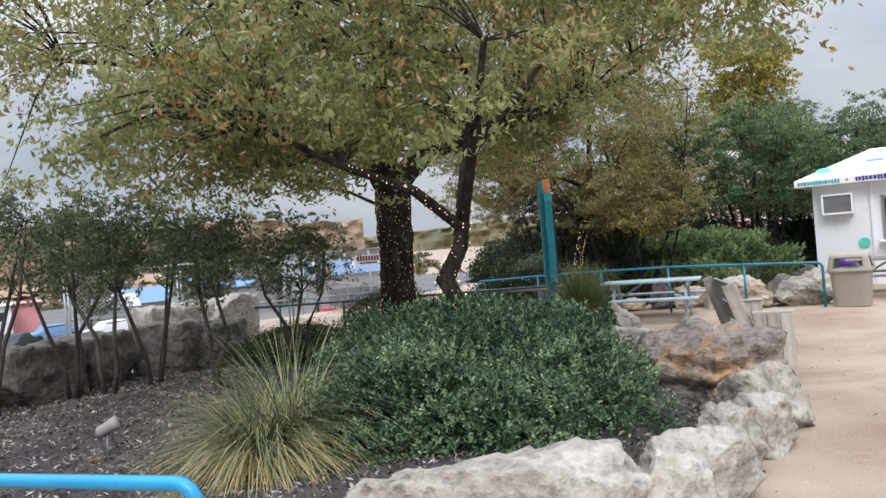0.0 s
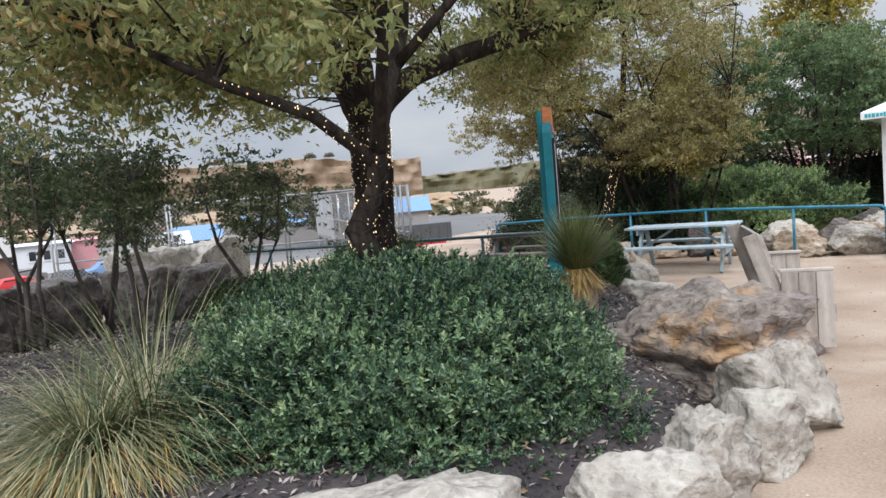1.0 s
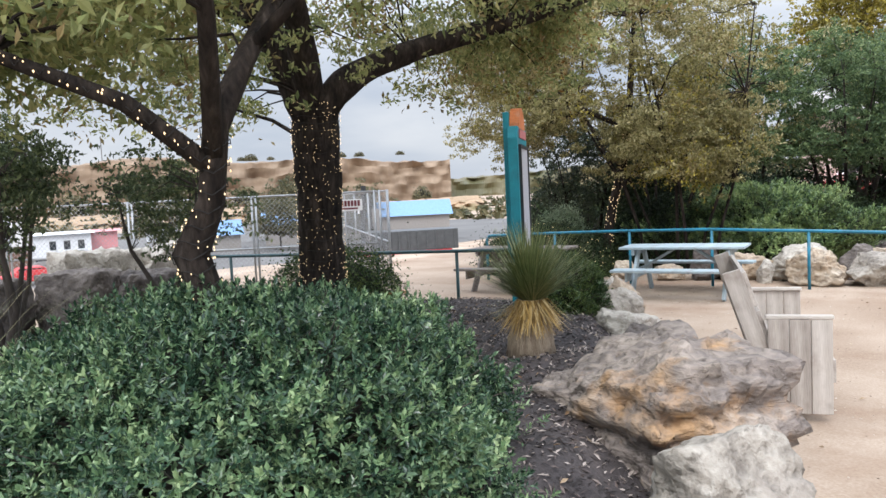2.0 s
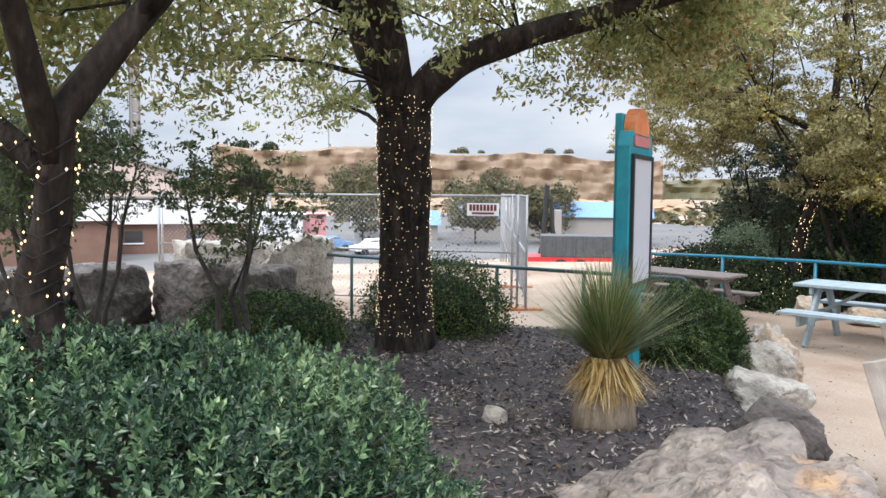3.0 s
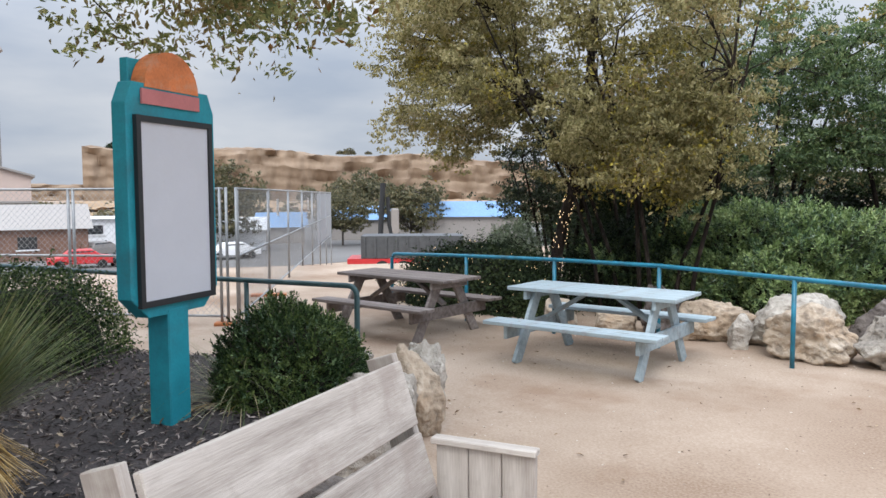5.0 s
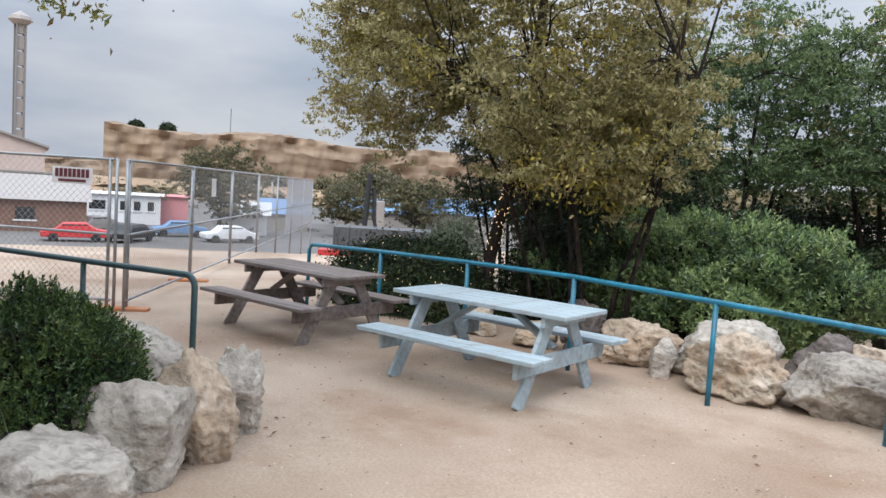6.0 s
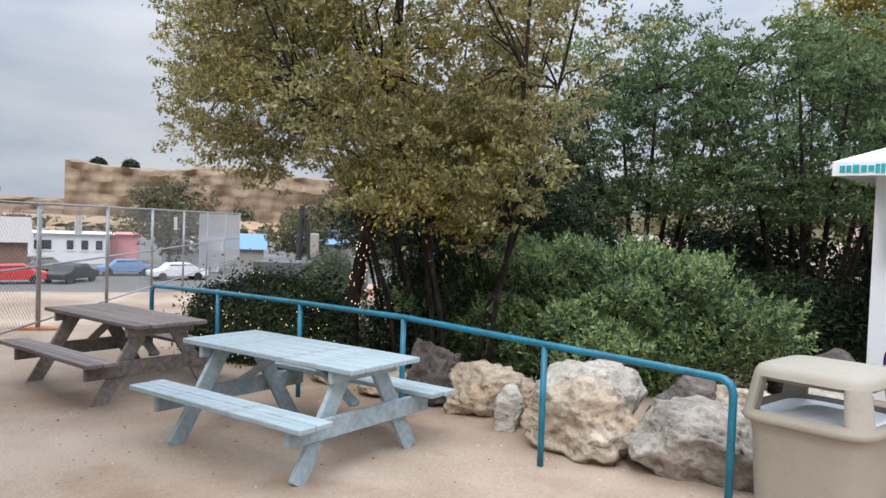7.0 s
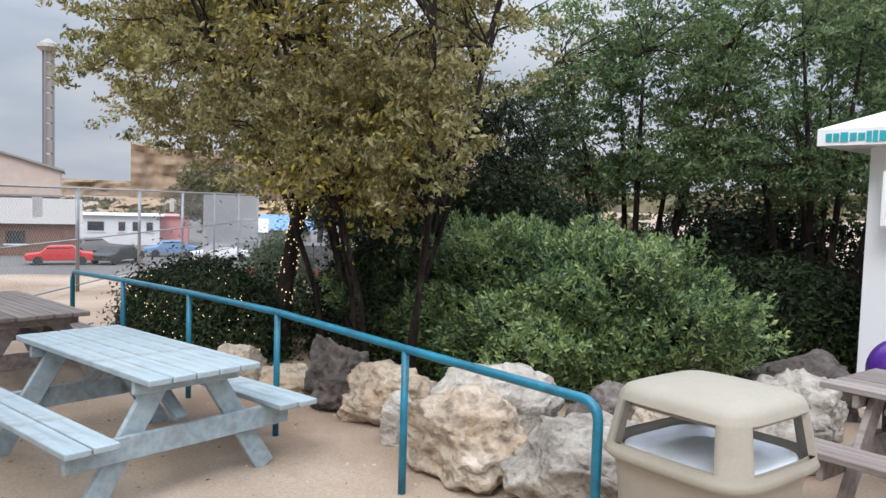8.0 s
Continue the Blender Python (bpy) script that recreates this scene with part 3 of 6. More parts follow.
def tree(name, label, trunk_paths, clump_centres, clump_r, per_clump, leaf, mat, bark, twig_r=0.012, droop=0.4, extra=(), category="tree", twig_share=1.0):
    """trunk_paths: list of (points, radii). Clumps of leaves hang on twigs that leave the nearest trunk point."""
    base = trunk_paths[0][0][0]
    th = thing(name, label, category, pose(*base))
    b = np.array(base)
    g = Geo()
    joints = []
    for pts, rad in trunk_paths:
        pts = np.array(pts, float)
        if max(np.atleast_1d(rad)) > 0.1:
            fine, fr = knobbly(pts, rad)
            g.tube(fine - b, fr, sides=18)
        else:
            g.tube(pts - b, rad, sides=6)
        joints.append(pts[len(pts) // 3:])
    joints = np.concatenate(joints)
    part("trunk", g, bark, th, smooth=True)
    cc = np.array(clump_centres)
    g = Geo()
    for p in cc[: int(len(cc) * twig_share)]:
        w = np.linalg.norm(joints - p, axis=1) + 0.6 * np.maximum(joints[:, 2] - p[2], 0)
        j = joints[np.argmin(w)]
        n = 5
        pts = curve_pts(j, p, sag=0.1 * np.linalg.norm(p - j), n=n, wob=0.03)
        L = np.linalg.norm(p - j)
        g.tube(pts - b, np.linspace(twig_r * (0.7 + 0.5 * L), twig_r * 0.35, n), sides=4, cap=False)
    if len(g.v):
        tagged(part("twig_tangle", g, bark, th, smooth=True), kind="stuff")
    n = len(cc)
    sprays = 9
    d = np.clip(rng.normal(size=(n, sprays, 1, 3)), -1.9, 1.9) * np.array([1, 1, 0.6]) * clump_r * rng.uniform(0.6, 1.3, (n, 1, 1, 1)) * 0.62
    d = d + np.clip(rng.normal(size=(n, sprays, per_clump // sprays, 3)), -2.2, 2.2) * np.array([1, 1, 0.5]) * clump_r * 0.15
    c = (cc[:, None, :] + d.reshape(n, -1, 3)).reshape(-1, 3)
    ob = new("crown", quad_mesh("crown", leaves(c - b, leaf[0], leaf[1], droop=droop), mat))
    ob.parent = th
    for mat2, share in extra:
        pick = cc[rng.random(n) < share]
        d = rng.normal(size=(len(pick), per_clump // 2, 3)) * clump_r * 0.45
        c = (pick[:, None, :] + d).reshape(-1, 3)
        ob = new("turning_foliage", quad_mesh("turning_foliage", leaves(c - b, leaf[0], leaf[1], droop=droop), mat2))
        ob.parent = th
    return th


def crown_points(n, centre, radii, floor=None, shell=0.45, lumps=6, seed=1):
    """Points in a lumpy ellipsoid, biased outwards."""
    r = np.random.default_rng(seed)
    d = unit(r.normal(size=(n, 3)))
    k = r.uniform(shell, 1.0, (n, 1)) ** 0.7
    dirs = unit(r.normal(size=(lumps, 3)))
    lump = 1 + 0.22 * np.max(np.maximum(d @ dirs.T, 0) ** 6, axis=1, keepdims=True) - 0.12
    p = np.array(centre) + d * k * lump * np.array(radii)
    if floor is not None:
        p[:, 2] = np.maximum(p[:, 2], floor + 0.5 * r.random(n))
    return p


def bush(name, label, centre, radii, mat, n, leaf, seed=1, lumps=14, category="bush", depth=0.22, top_flat=1.0, lump_size=0.16, sharp=14):
    """Leaves mounded round a core coloured with inner shade; centre lies on the ground."""
    r = np.random.default_rng(seed)
    th = thing(name, label, category, pose(*centre))
    dirs = unit(r.normal(size=(lumps, 3)) + np.array([0, 0, 0.4]))
    amp = r.uniform(0.3, 1.0, lumps) * lump_size

    def radius(d):
        return 1 - 0.75 * lump_size + np.max(np.maximum(d @ dirs.T, 0) ** sharp * amp, axis=-1)
    R = np.array(radii)
    d = unit(r.normal(size=(n, 3)))
    d[:, 2] = np.abs(d[:, 2]) - 0.12
    d = unit(d)
    k = radius(d)[:, None] * (1 - depth * r.random((n, 1)) ** 1.6 + 0.05 * r.normal(size=(n, 1)) ** 2)
    p = d * k
    p[:, 2] = np.sign(p[:, 2]) * np.abs(p[:, 2]) ** top_flat
    p = p * R
    p[:, 2] = np.maximum(p[:, 2], 0.02)
    ob = new("foliage", quad_mesh("foliage", leaves(p, leaf[0], leaf[1], outward=unit(d / R), lift=0.35), mat))
    ob.parent = th
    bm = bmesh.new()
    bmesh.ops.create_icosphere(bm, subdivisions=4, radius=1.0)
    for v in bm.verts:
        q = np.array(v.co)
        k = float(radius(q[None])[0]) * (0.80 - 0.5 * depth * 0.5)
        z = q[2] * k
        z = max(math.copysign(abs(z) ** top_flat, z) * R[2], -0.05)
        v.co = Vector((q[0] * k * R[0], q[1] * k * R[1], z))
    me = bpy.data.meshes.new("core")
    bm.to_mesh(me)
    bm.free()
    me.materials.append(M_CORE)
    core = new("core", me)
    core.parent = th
    return th


def sprig_bush(name, label, centre, radii, mat, tip_mat, sprigs, per, leaf, seed=1, lumps=90, lump_size=0.2, sharp=40, top_flat=0.8, depth=0.2, tip_share=0.3, under=0.0):
    """A shrub of leafy shoots over a shade-coloured core; centre lies on the ground."""
    r = np.random.default_rng(seed)
    th = thing(name, label, "bush", pose(*centre))
    dirs = unit(r.normal(size=(lumps, 3)) + np.array([0, 0, 0.4]))
    amp = r.uniform(0.2, 1.0, lumps) * lump_size
    R = np.array(radii)

    def surface(d, k):
        rad = (1 - 0.7 * lump_size + np.max(np.maximum(d @ dirs.T, 0) ** sharp * amp, axis=-1))[:, None] * k
        p = d * rad
        p[:, 2] = np.sign(p[:, 2]) * np.abs(p[:, 2]) ** top_flat
        p = p * R
        p[:, 2] = np.maximum(p[:, 2], 0.01)
        p[:, :2] *= 1 - under * np.clip(1 - p[:, 2:] / 0.6, 0, 1)
        return p
    d = unit(r.normal(size=(sprigs, 3)))
    d[:, 2] = np.abs(d[:, 2]) - 0.1
    d = unit(d)
    k = 1 - depth * r.random((sprigs, 1)) ** 1.5 + 0.05 * np.abs(r.normal(size=(sprigs, 1)))
    p = surface(d, k)
    axes = unit(unit(d / R) + np.array([0, 0, 0.8]) + 0.45 * r.normal(size=(sprigs, 3)))
    tip = (r.random(sprigs) < tip_share) & (k[:, 0] > 1 - 0.5 * depth)
    for nm, m, pick in (("foliage", mat, ~tip), ("young_foliage", tip_mat, tip)):
        ob = new(nm, quad_mesh(nm, rosettes(p[pick], axes[pick], per, leaf[0], leaf[1], r), m))
        ob.parent = th
    g = Geo()
    for q, a in zip(p[:: max(1, sprigs // 700)], axes[:: max(1, sprigs // 700)]):
        g.tube([q * 0.72, q * 0.9 - 0.02 * a, q], [0.006, 0.004, 0.002], sides=4, cap=False)
    tagged(part("twig_tangle", g, M_BARK_GREY, th), kind="stuff")
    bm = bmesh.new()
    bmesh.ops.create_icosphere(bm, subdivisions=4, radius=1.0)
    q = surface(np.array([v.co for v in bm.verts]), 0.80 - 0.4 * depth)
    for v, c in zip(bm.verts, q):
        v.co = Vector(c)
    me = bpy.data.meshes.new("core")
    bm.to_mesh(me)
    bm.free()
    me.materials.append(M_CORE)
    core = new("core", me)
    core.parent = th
    return th


def fairy_lights(label, paths, n, seed=1, size=0.0068):
    """Small bulbs on a cable wound round trunks; paths: (points, radii)."""
    r = np.random.default_rng(seed)
    th = thing("string_lights", label, "string lights", kind="stuff")
    g, wire = Geo(), Geo()
    per = n // len(paths)
    for pts, rad in paths:
        pts, rad = np.array(pts, float), np.array(rad, float) * np.ones(len(pts))
        turns = max(6, int(np.linalg.norm(pts[-1] - pts[0]) / 0.09))
        t = np.linspace(0, len(pts) - 1.001, turns * 10)
        i = t.astype(int)
        f = (t - i)[:, None]
        c = pts[i] * (1 - f) + pts[i + 1] * f
        rr = rad[i] * (1 - f[:, 0]) + rad[i + 1] * f[:, 0] + 0.008
        a = np.arange(len(t)) * 2 * math.pi / 10
        wire.tube(c + np.stack([np.cos(a) * rr, np.sin(a) * rr, 0.02 * np.sin(3 * a)], -1), 0.003, sides=3)
        for _ in range(per):
            u = r.uniform(0, len(pts) - 1.001)
            i = int(u)
            q = pts[i] * (1 - (u - i)) + pts[i + 1] * (u - i)
            ra = rad[i] * (1 - (u - i)) + rad[i + 1] * (u - i) + 0.014
            a = r.uniform(0, 2 * math.pi)
            q = q + np.array([math.cos(a) * ra, math.sin(a) * ra, 0])
            s = size * r.uniform(0.7, 1.2)
            o = [(s, 0, 0), (-s, 0, 0), (0, s, 0), (0, -s, 0), (0, 0, 1.4 * s), (0, 0, -1.4 * s)]
            g.add([q + np.array(w) for w in o], [(0, 2, 4), (2, 1, 4), (1, 3, 4), (3, 0, 4), (2, 0, 5), (1, 2, 5), (3, 1, 5), (0, 3, 5)])
    part("bulb_chain", g, M_BULB, th, "glowing warm white bulbs")
    part("cable", wire, M_DARK, th)
    return th


BZ = 0.40
# great oak in the bed
oak_trunk = [(-1.88, 8.75, 0.22), (-1.88, 8.75, 0.5), (-1.87, 8.74, 1.0), (-1.83, 8.71, 1.7), (-1.78, 8.67, 2.3), (-1.73, 8.63, 2.75)]
oak_rad = [0.34, 0.275, 0.25, 0.24, 0.25, 0.265]
oak_limbs = [
    (oak_trunk, oak_rad),
    ([(-1.69, 8.61, 2.6), (-1.45, 8.91, 3.0), (-1.07, 9.49, 3.3), (-0.47, 10.19, 3.55), (0.33, 10.89, 3.85), (1.03, 11.49, 4.2)], [0.17, 0.15, 0.125, 0.10, 0.07, 0.03]),
    ([(-1.77, 8.59, 2.6), (-1.97, 8.39, 3.3), (-2.22, 8.19, 4.1), (-2.47, 7.89, 5.2), (-2.57, 7.69, 6.4)], [0.19, 0.17, 0.14, 0.10, 0.05]),
    ([(-1.71, 8.59, 2.65), (-1.52, 8.29, 3.4), (-1.17, 7.79, 4.2), (-0.77, 7.19, 5.0), (-0.27, 6.49, 5.8)], [0.16, 0.14, 0.11, 0.08, 0.04]),
    ([(-2.07, 8.29, 3.6), (-2.97, 7.49, 4.1), (-4.07, 6.79, 4.5), (-5.17, 6.09, 4.7)], [0.11, 0.09, 0.06, 0.03]),
    ([(-1.17, 7.79, 4.2), (0.13, 7.19, 4.5), (1.43, 6.89, 4.7), (2.43, 6.69, 4.8)], [0.09, 0.07, 0.05, 0.025]),
    ([(-2.22, 8.19, 4.1), (-2.47, 9.59, 4.5), (-2.77, 10.89, 4.6)], [0.09, 0.06, 0.03]),
    ([(-1.47, 8.09, 3.7), (-0.87, 6.29, 4.2), (-0.37, 4.89, 4.3), (0.03, 3.69, 4.2)], [0.09, 0.07, 0.05, 0.025]),
]
def open_under(p):
    """Clears the crown's underside where the long limb reaches out over the path."""
    low = np.full(len(p), 2.7)
    low = np.where((p[:, 0] > -0.6) & (p[:, 1] > 6.6), 3.75, low)
    low = np.where((p[:, 0] < 1.6) & (p[:, 1] > 9.4), 2.95, low)
    low = np.where((p[:, 0] > 2.2) & (p[:, 1] < 6.6), 3.3, low)
    low = np.where(np.hypot(p[:, 0] + 1.75, p[:, 1] - 8.75) < 1.1, 3.2, low)
    return p[(p[:, 2] > low) & ((p[:, 0] > -2.8) | (np.sin(37 * p[:, 0] + 11 * p[:, 1]) > 0))]


cp = open_under(crown_points(560, (-1.3, 7.4, 4.7), (5.2, 4.6, 2.9), floor=2.3, shell=0.3, lumps=9, seed=5))
cp = np.concatenate([cp, crown_points(30, (3.0, 6.6, 4.0), (1.0, 1.0, 0.8), floor=3.3, shell=0.2, seed=16), crown_points(44, (-0.9, 11.1, 3.8), (1.6, 1.3, 0.8), floor=3.0, shell=0.2, seed=15)])
tree("oak_tree", "large oak with dark bark and yellowing green leaves in the bed", oak_limbs, cp, 0.50, 235, (0.074, 0.032), M_OAK, M_BARK, twig_r=0.012, extra=[(M_OAK_RED, 0.08), (M_BRONZE, 0.42)])

# crooked oak in the holly
crook = [(1.34, 5.12, 0.3), (1.34, 5.12, 0.8), (1.30, 5.14, 1.25), (1.18, 5.11, 1.5), (1.32, 5.15, 1.75), (1.38, 5.16, 2.1), (1.29, 5.42, 2.45), (1.19, 5.72, 2.8), (1.09, 5.97, 3.3)]
crook_rad = [0.09, 0.075, 0.07, 0.09, 0.066, 0.064, 0.056, 0.044, 0.02]
crook_limbs = [
    (crook, crook_rad),
    ([(1.27, 5.47, 2.5), (1.55, 5.75, 2.9), (1.75, 6.1, 3.3)], [0.04, 0.032, 0.02]),
    ([(1.36, 5.155, 1.9), (1.12, 4.86, 2.22), (0.74, 4.47, 2.45), (0.24, 4.07, 2.8)], [0.052, 0.045, 0.035, 0.018]),
    ([(1.36, 5.155, 1.95), (1.62, 4.98, 2.55), (1.94, 4.67, 3.2)], [0.052, 0.04, 0.025]),
]
cp = np.concatenate([crown_points(70, (0.55, 4.8, 3.2), (1.9, 1.7, 0.9), floor=2.45, shell=0.3, seed=8), crown_points(30, (-1.0, 4.4, 2.9), (1.4, 1.2, 0.5), floor=2.4, shell=0.3, seed=9)])
cp = np.concatenate([cp, crown_points(26, (0.1, 4.9, 2.75), (1.3, 1.0, 0.5), floor=2.35, shell=0.2, seed=10)])
tree("small_oak_tree", "crooked young oak growing up through the holly", crook_limbs, cp, 0.42, 130, (0.078, 0.032), M_OAK, M_BARK, twig_r=0.01, extra=[(M_OAK_RED, 0.05), (M_BRONZE, 0.3)])
fairy_lights("warm fairy lights wound round the great oak's trunk", [(oak_trunk[1:], oak_rad[1:])], 820, seed=2, size=0.0042)
fairy_lights("warm fairy lights wound round the crooked oak's trunk", [(crook[1:6], crook_rad[1:6]), (crook_limbs[2][0][:3], crook_limbs[2][1][:3])], 170, seed=3, size=0.005)

# olive oak behind the picnic tables
ol_main = [(-2.45, 16.9, 0.0), (-2.45, 16.9, 0.6), (-2.35, 16.95, 1.3), (-2.15, 17.0, 2.0), (-2.0, 17.0, 2.8), (-1.9, 17.0, 3.8), (-1.8, 17.0, 5.0)]
ol_rad = [0.11, 0.09, 0.08, 0.075, 0.07, 0.06, 0.035]
ol_limbs = [(ol_main, ol_rad)]
lr = np.random.default_rng(4)
for k in range(11):
    a = 2 * math.pi * k / 11 + lr.uniform(-0.2, 0.2)
    bx, by = -1.3 + 0.5 * math.cos(a) + lr.uniform(-0.5, 0.5), 17.3 + 0.35 * math.sin(a)
    ol_limbs.append(([(bx, by, 0.0), (bx + 0.15 * math.cos(a), by + 0.12 * math.sin(a), 0.8), (bx + 0.5 * math.cos(a), by + 0.4 * math.sin(a), 1.7),
                      (bx - 0.3 + 1.2 * math.cos(a), by + 1.0 * math.sin(a), 3.2), (bx - 0.5 + 1.7 * math.cos(a), by + 1.5 * math.sin(a), 4.6)], [0.034, 0.03, 0.027, 0.02, 0.01]))
cp = np.concatenate([crown_points(270, (-2.3, 16.9, 4.3), (3.1, 2.6, 2.5), floor=1.6, shell=0.35, lumps=8, seed=11), crown_points(60, (-0.7, 16.6, 2.4), (1.4, 0.9, 0.9), floor=1.5, shell=0.2, seed=12)])
cp = np.concatenate([cp, crown_points(95, (-4.5, 16.9, 3.8), (1.6, 1.5, 1.9), floor=1.65, shell=0.3, seed=14)])
ol_limbs.append(([(-2.0, 17.0, 2.8), (-3.2, 17.0, 3.4), (-4.4, 16.9, 3.9), (-5.4, 16.8, 4.1)], [0.06, 0.05, 0.035, 0.015]))
tree("olive_oak_tree", "multi-stemmed oak with olive and tan leaves behind the rail", ol_limbs, cp, 0.40, 300, (0.066, 0.031), M_OLIVE, M_BARK, twig_r=0.012, extra=[(M_YELLOW, 0.18), (M_BRONZE, 0.14)])
fairy_lights("warm fairy lights wound round the olive oak's trunk", [(ol_main[1:5], ol_rad[1:5])], 150, seed=5, size=0.0085)

# dark live oaks at the back
lr = np.random.default_rng(21)
for i, (x, y, h, r) in enumerate([(0.6, 23.6, 5.3, 2.3), (2.6, 25.6, 5.3, 2.5), (-1.8, 22.6, 5.2, 2.0), (4.6, 27.4, 4.7, 2.6), (7.4, 28.6, 4.2, 2.6), (10.8, 29.0, 3.9, 2.6), (0.9, 27.5, 5.6, 2.2)]):
    stems = []
    for k in range(7):
        a = 2 * math.pi * k / 7 + lr.uniform(-0.4, 0.4)
        q = np.array([math.cos(a), math.sin(a), 0])
        b0 = np.array([x, y, 0.0]) + 0.35 * q
        stems.append(([b0, b0 + 0.15 * q + np.array([0, 0, 0.9]), b0 + 0.45 * q + np.array([0, 0, 0.42 * h]), b0 + 0.5 * r * q + np.array([0, 0, 0.75 * h])], [0.055, 0.048, 0.04, 0.015]))
    cp = crown_points(165, (x, y, 0.62 * h), (r, r, 0.40 * h), floor=1.95, shell=0.35, lumps=10, seed=30 + i)
    tree("live_oak_tree", "dark green multi-stemmed live oak behind the hedge", stems, cp, 0.45, 215, (0.084, 0.038), M_LIVE, M_BARK, twig_r=0.012, extra=[(M_OLIVE, 0.08)])
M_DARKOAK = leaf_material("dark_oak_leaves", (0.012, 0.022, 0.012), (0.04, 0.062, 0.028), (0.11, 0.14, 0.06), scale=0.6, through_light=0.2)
for i, (x, y, h, r) in enumerate([(-4.3, 19.5, 3.7, 1.35), (-2.6, 19.9, 3.6, 1.3)]):
    stems = []
    for k in range(8):
        a = 2 * math.pi * k / 8 + lr.uniform(-0.4, 0.4)
        q = np.array([math.cos(a), math.sin(a), 0])
        b0 = np.array([x, y, 0.0]) + 0.4 * q
        stems.append(([b0, b0 + 0.12 * q + np.array([0, 0, 0.7]), b0 + 0.3 * q + np.array([0, 0, 1.4]), b0 + 0.6 * q + np.array([0, 0, 2.4])], [0.035, 0.03, 0.024, 0.01]))
    cp = crown_points(120, (x, y, 2.15), (r, r, 1.5), floor=0.9, shell=0.3, lumps=10, seed=90 + i)
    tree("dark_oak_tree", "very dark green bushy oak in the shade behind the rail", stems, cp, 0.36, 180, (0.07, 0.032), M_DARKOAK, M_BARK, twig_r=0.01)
x, y = -0.6, 31.0
tree("yellow_tree", "tall thin tree with yellow autumn leaves", [([(x, y, 0), (x, y, 3), (x + 0.2, y, 6), (x + 0.2, y, 8.4)], [0.16, 0.13, 0.08, 0.03])],
     crown_points(130, (x, y, 6.9), (1.9, 1.9, 2.4), shell=0.3, seed=44), 0.5, 90, (0.15, 0.08), M_YELLOW, M_BARK_GREY)
for i, (x, y, h, r, mt) in enumerate([(-60.0, 56.0, 6.0, 3.0, M_SCRUB), (-60.0, 42.0, 9.3, 3.8, M_SCRUB), (-75.0, 70.0, 8.5, 5.0, M_SCRUB), (-56, 62, 7.0, 4.0, M_SCRUB)]):
    z0 = float(ground_z(x, y))
    tree("yellow_tree", "low rounded tree with olive leaves beyond the fence", [([(x, y, z0), (x, y, z0 + 1.5), (x, y, z0 + h * 0.8)], [0.12, 0.09, 0.03])],
         crown_points(90, (x, y, z0 + 0.55 * h), (r, r, 0.42 * h), shell=0.3, seed=50 + i), 0.3 * r, 90, (0.09 * r, 0.045 * r), mt, M_BARK_GREY)

# small yaupon trees by the block wall
lr = np.random.default_rng(33)


def yaupon(x, y, h, r, stems, seed):
    z0 = float(bed_z(x, y)) - 0.03
    paths = []
    for k in range(stems):
        a = 2 * math.pi * k / stems + lr.uniform(-0.5, 0.5)
        q = np.array([math.cos(a), math.sin(a), 0])
        b0 = np.array([x, y, z0]) + 0.07 * q
        paths.append(([b0, b0 + 0.05 * q + np.array([0.05 * lr.normal(), 0.05 * lr.normal(), 0.14 * h]), b0 + 0.16 * q + np.array([0.07 * lr.normal(), 0.07 * lr.normal(), 0.3 * h]), b0 + 0.38 * r * q + np.array([0.06 * lr.normal(), 0.06 * lr.normal(), 0.5 * h]), b0 + 0.6 * r * q + np.array([0, 0, 0.8 * h])], [0.034, 0.03, 0.026, 0.02, 0.008]))
    cp = crown_points(60, (x, y, z0 + 0.74 * h), (r, r, 0.27 * h), shell=0.2, seed=seed)
    tree("yaupon_tree", "small multi-stemmed yaupon tree beside the block wall", paths, cp, 0.22, 81, (0.052, 0.024), M_SMALLTREE, M_BARK_GREY, twig_r=0.007)


for i, a in enumerate([(-2.35, 7.2, 1.95, 0.78, 3), (-2.1, 5.6, 2.1, 0.6, 2), (-4.25, 6.4, 2.6, 0.8, 3), (-3.9, 5.5, 2.5, 0.7, 2), (-5.3, 5.9, 2.9, 0.9, 3), (-4.9, 4.6, 2.9, 1.0, 4)]):
    yaupon(*a, seed=60 + i)

# bushes
sprig_bush("holly_bush", "broad mounded dark green holly bush in the mulch", (1.28, 5.25, 0.28), (1.46, 1.46, 1.06), M_BUSH, M_BUSH_TIP, 16000, 11, (0.034, 0.017), seed=3, lumps=150, lump_size=0.22, sharp=60, top_flat=0.72, depth=0.24, tip_share=0.24)
bush("boxwood_bush", "low clipped boxwood bush beside the oak", (-2.95, 7.8, 0.27), (0.85, 0.8, 0.58), M_DARKHEDGE, 14000, (0.04, 0.018), seed=5, top_flat=0.7, lump_size=0.07)
bush("boxwood_bush", "rounded dark boxwood bush behind the oak", (-2.75, 9.75, 0.27), (0.95, 0.85, 0.86), M_DARKHEDGE, 16000, (0.04, 0.018), seed=6, top_flat=0.8, lump_size=0.08)
sprig_bush("round_bush", "round dark green bush beside the teal sign", (0.06, 10.66, 0.25), (0.57, 0.61, 0.80), M_DARKHEDGE, M_VIB, 4200, 10, (0.03, 0.014), seed=7, lumps=60, lump_size=0.2, sharp=40, top_flat=0.8, depth=0.2, tip_share=0.15)
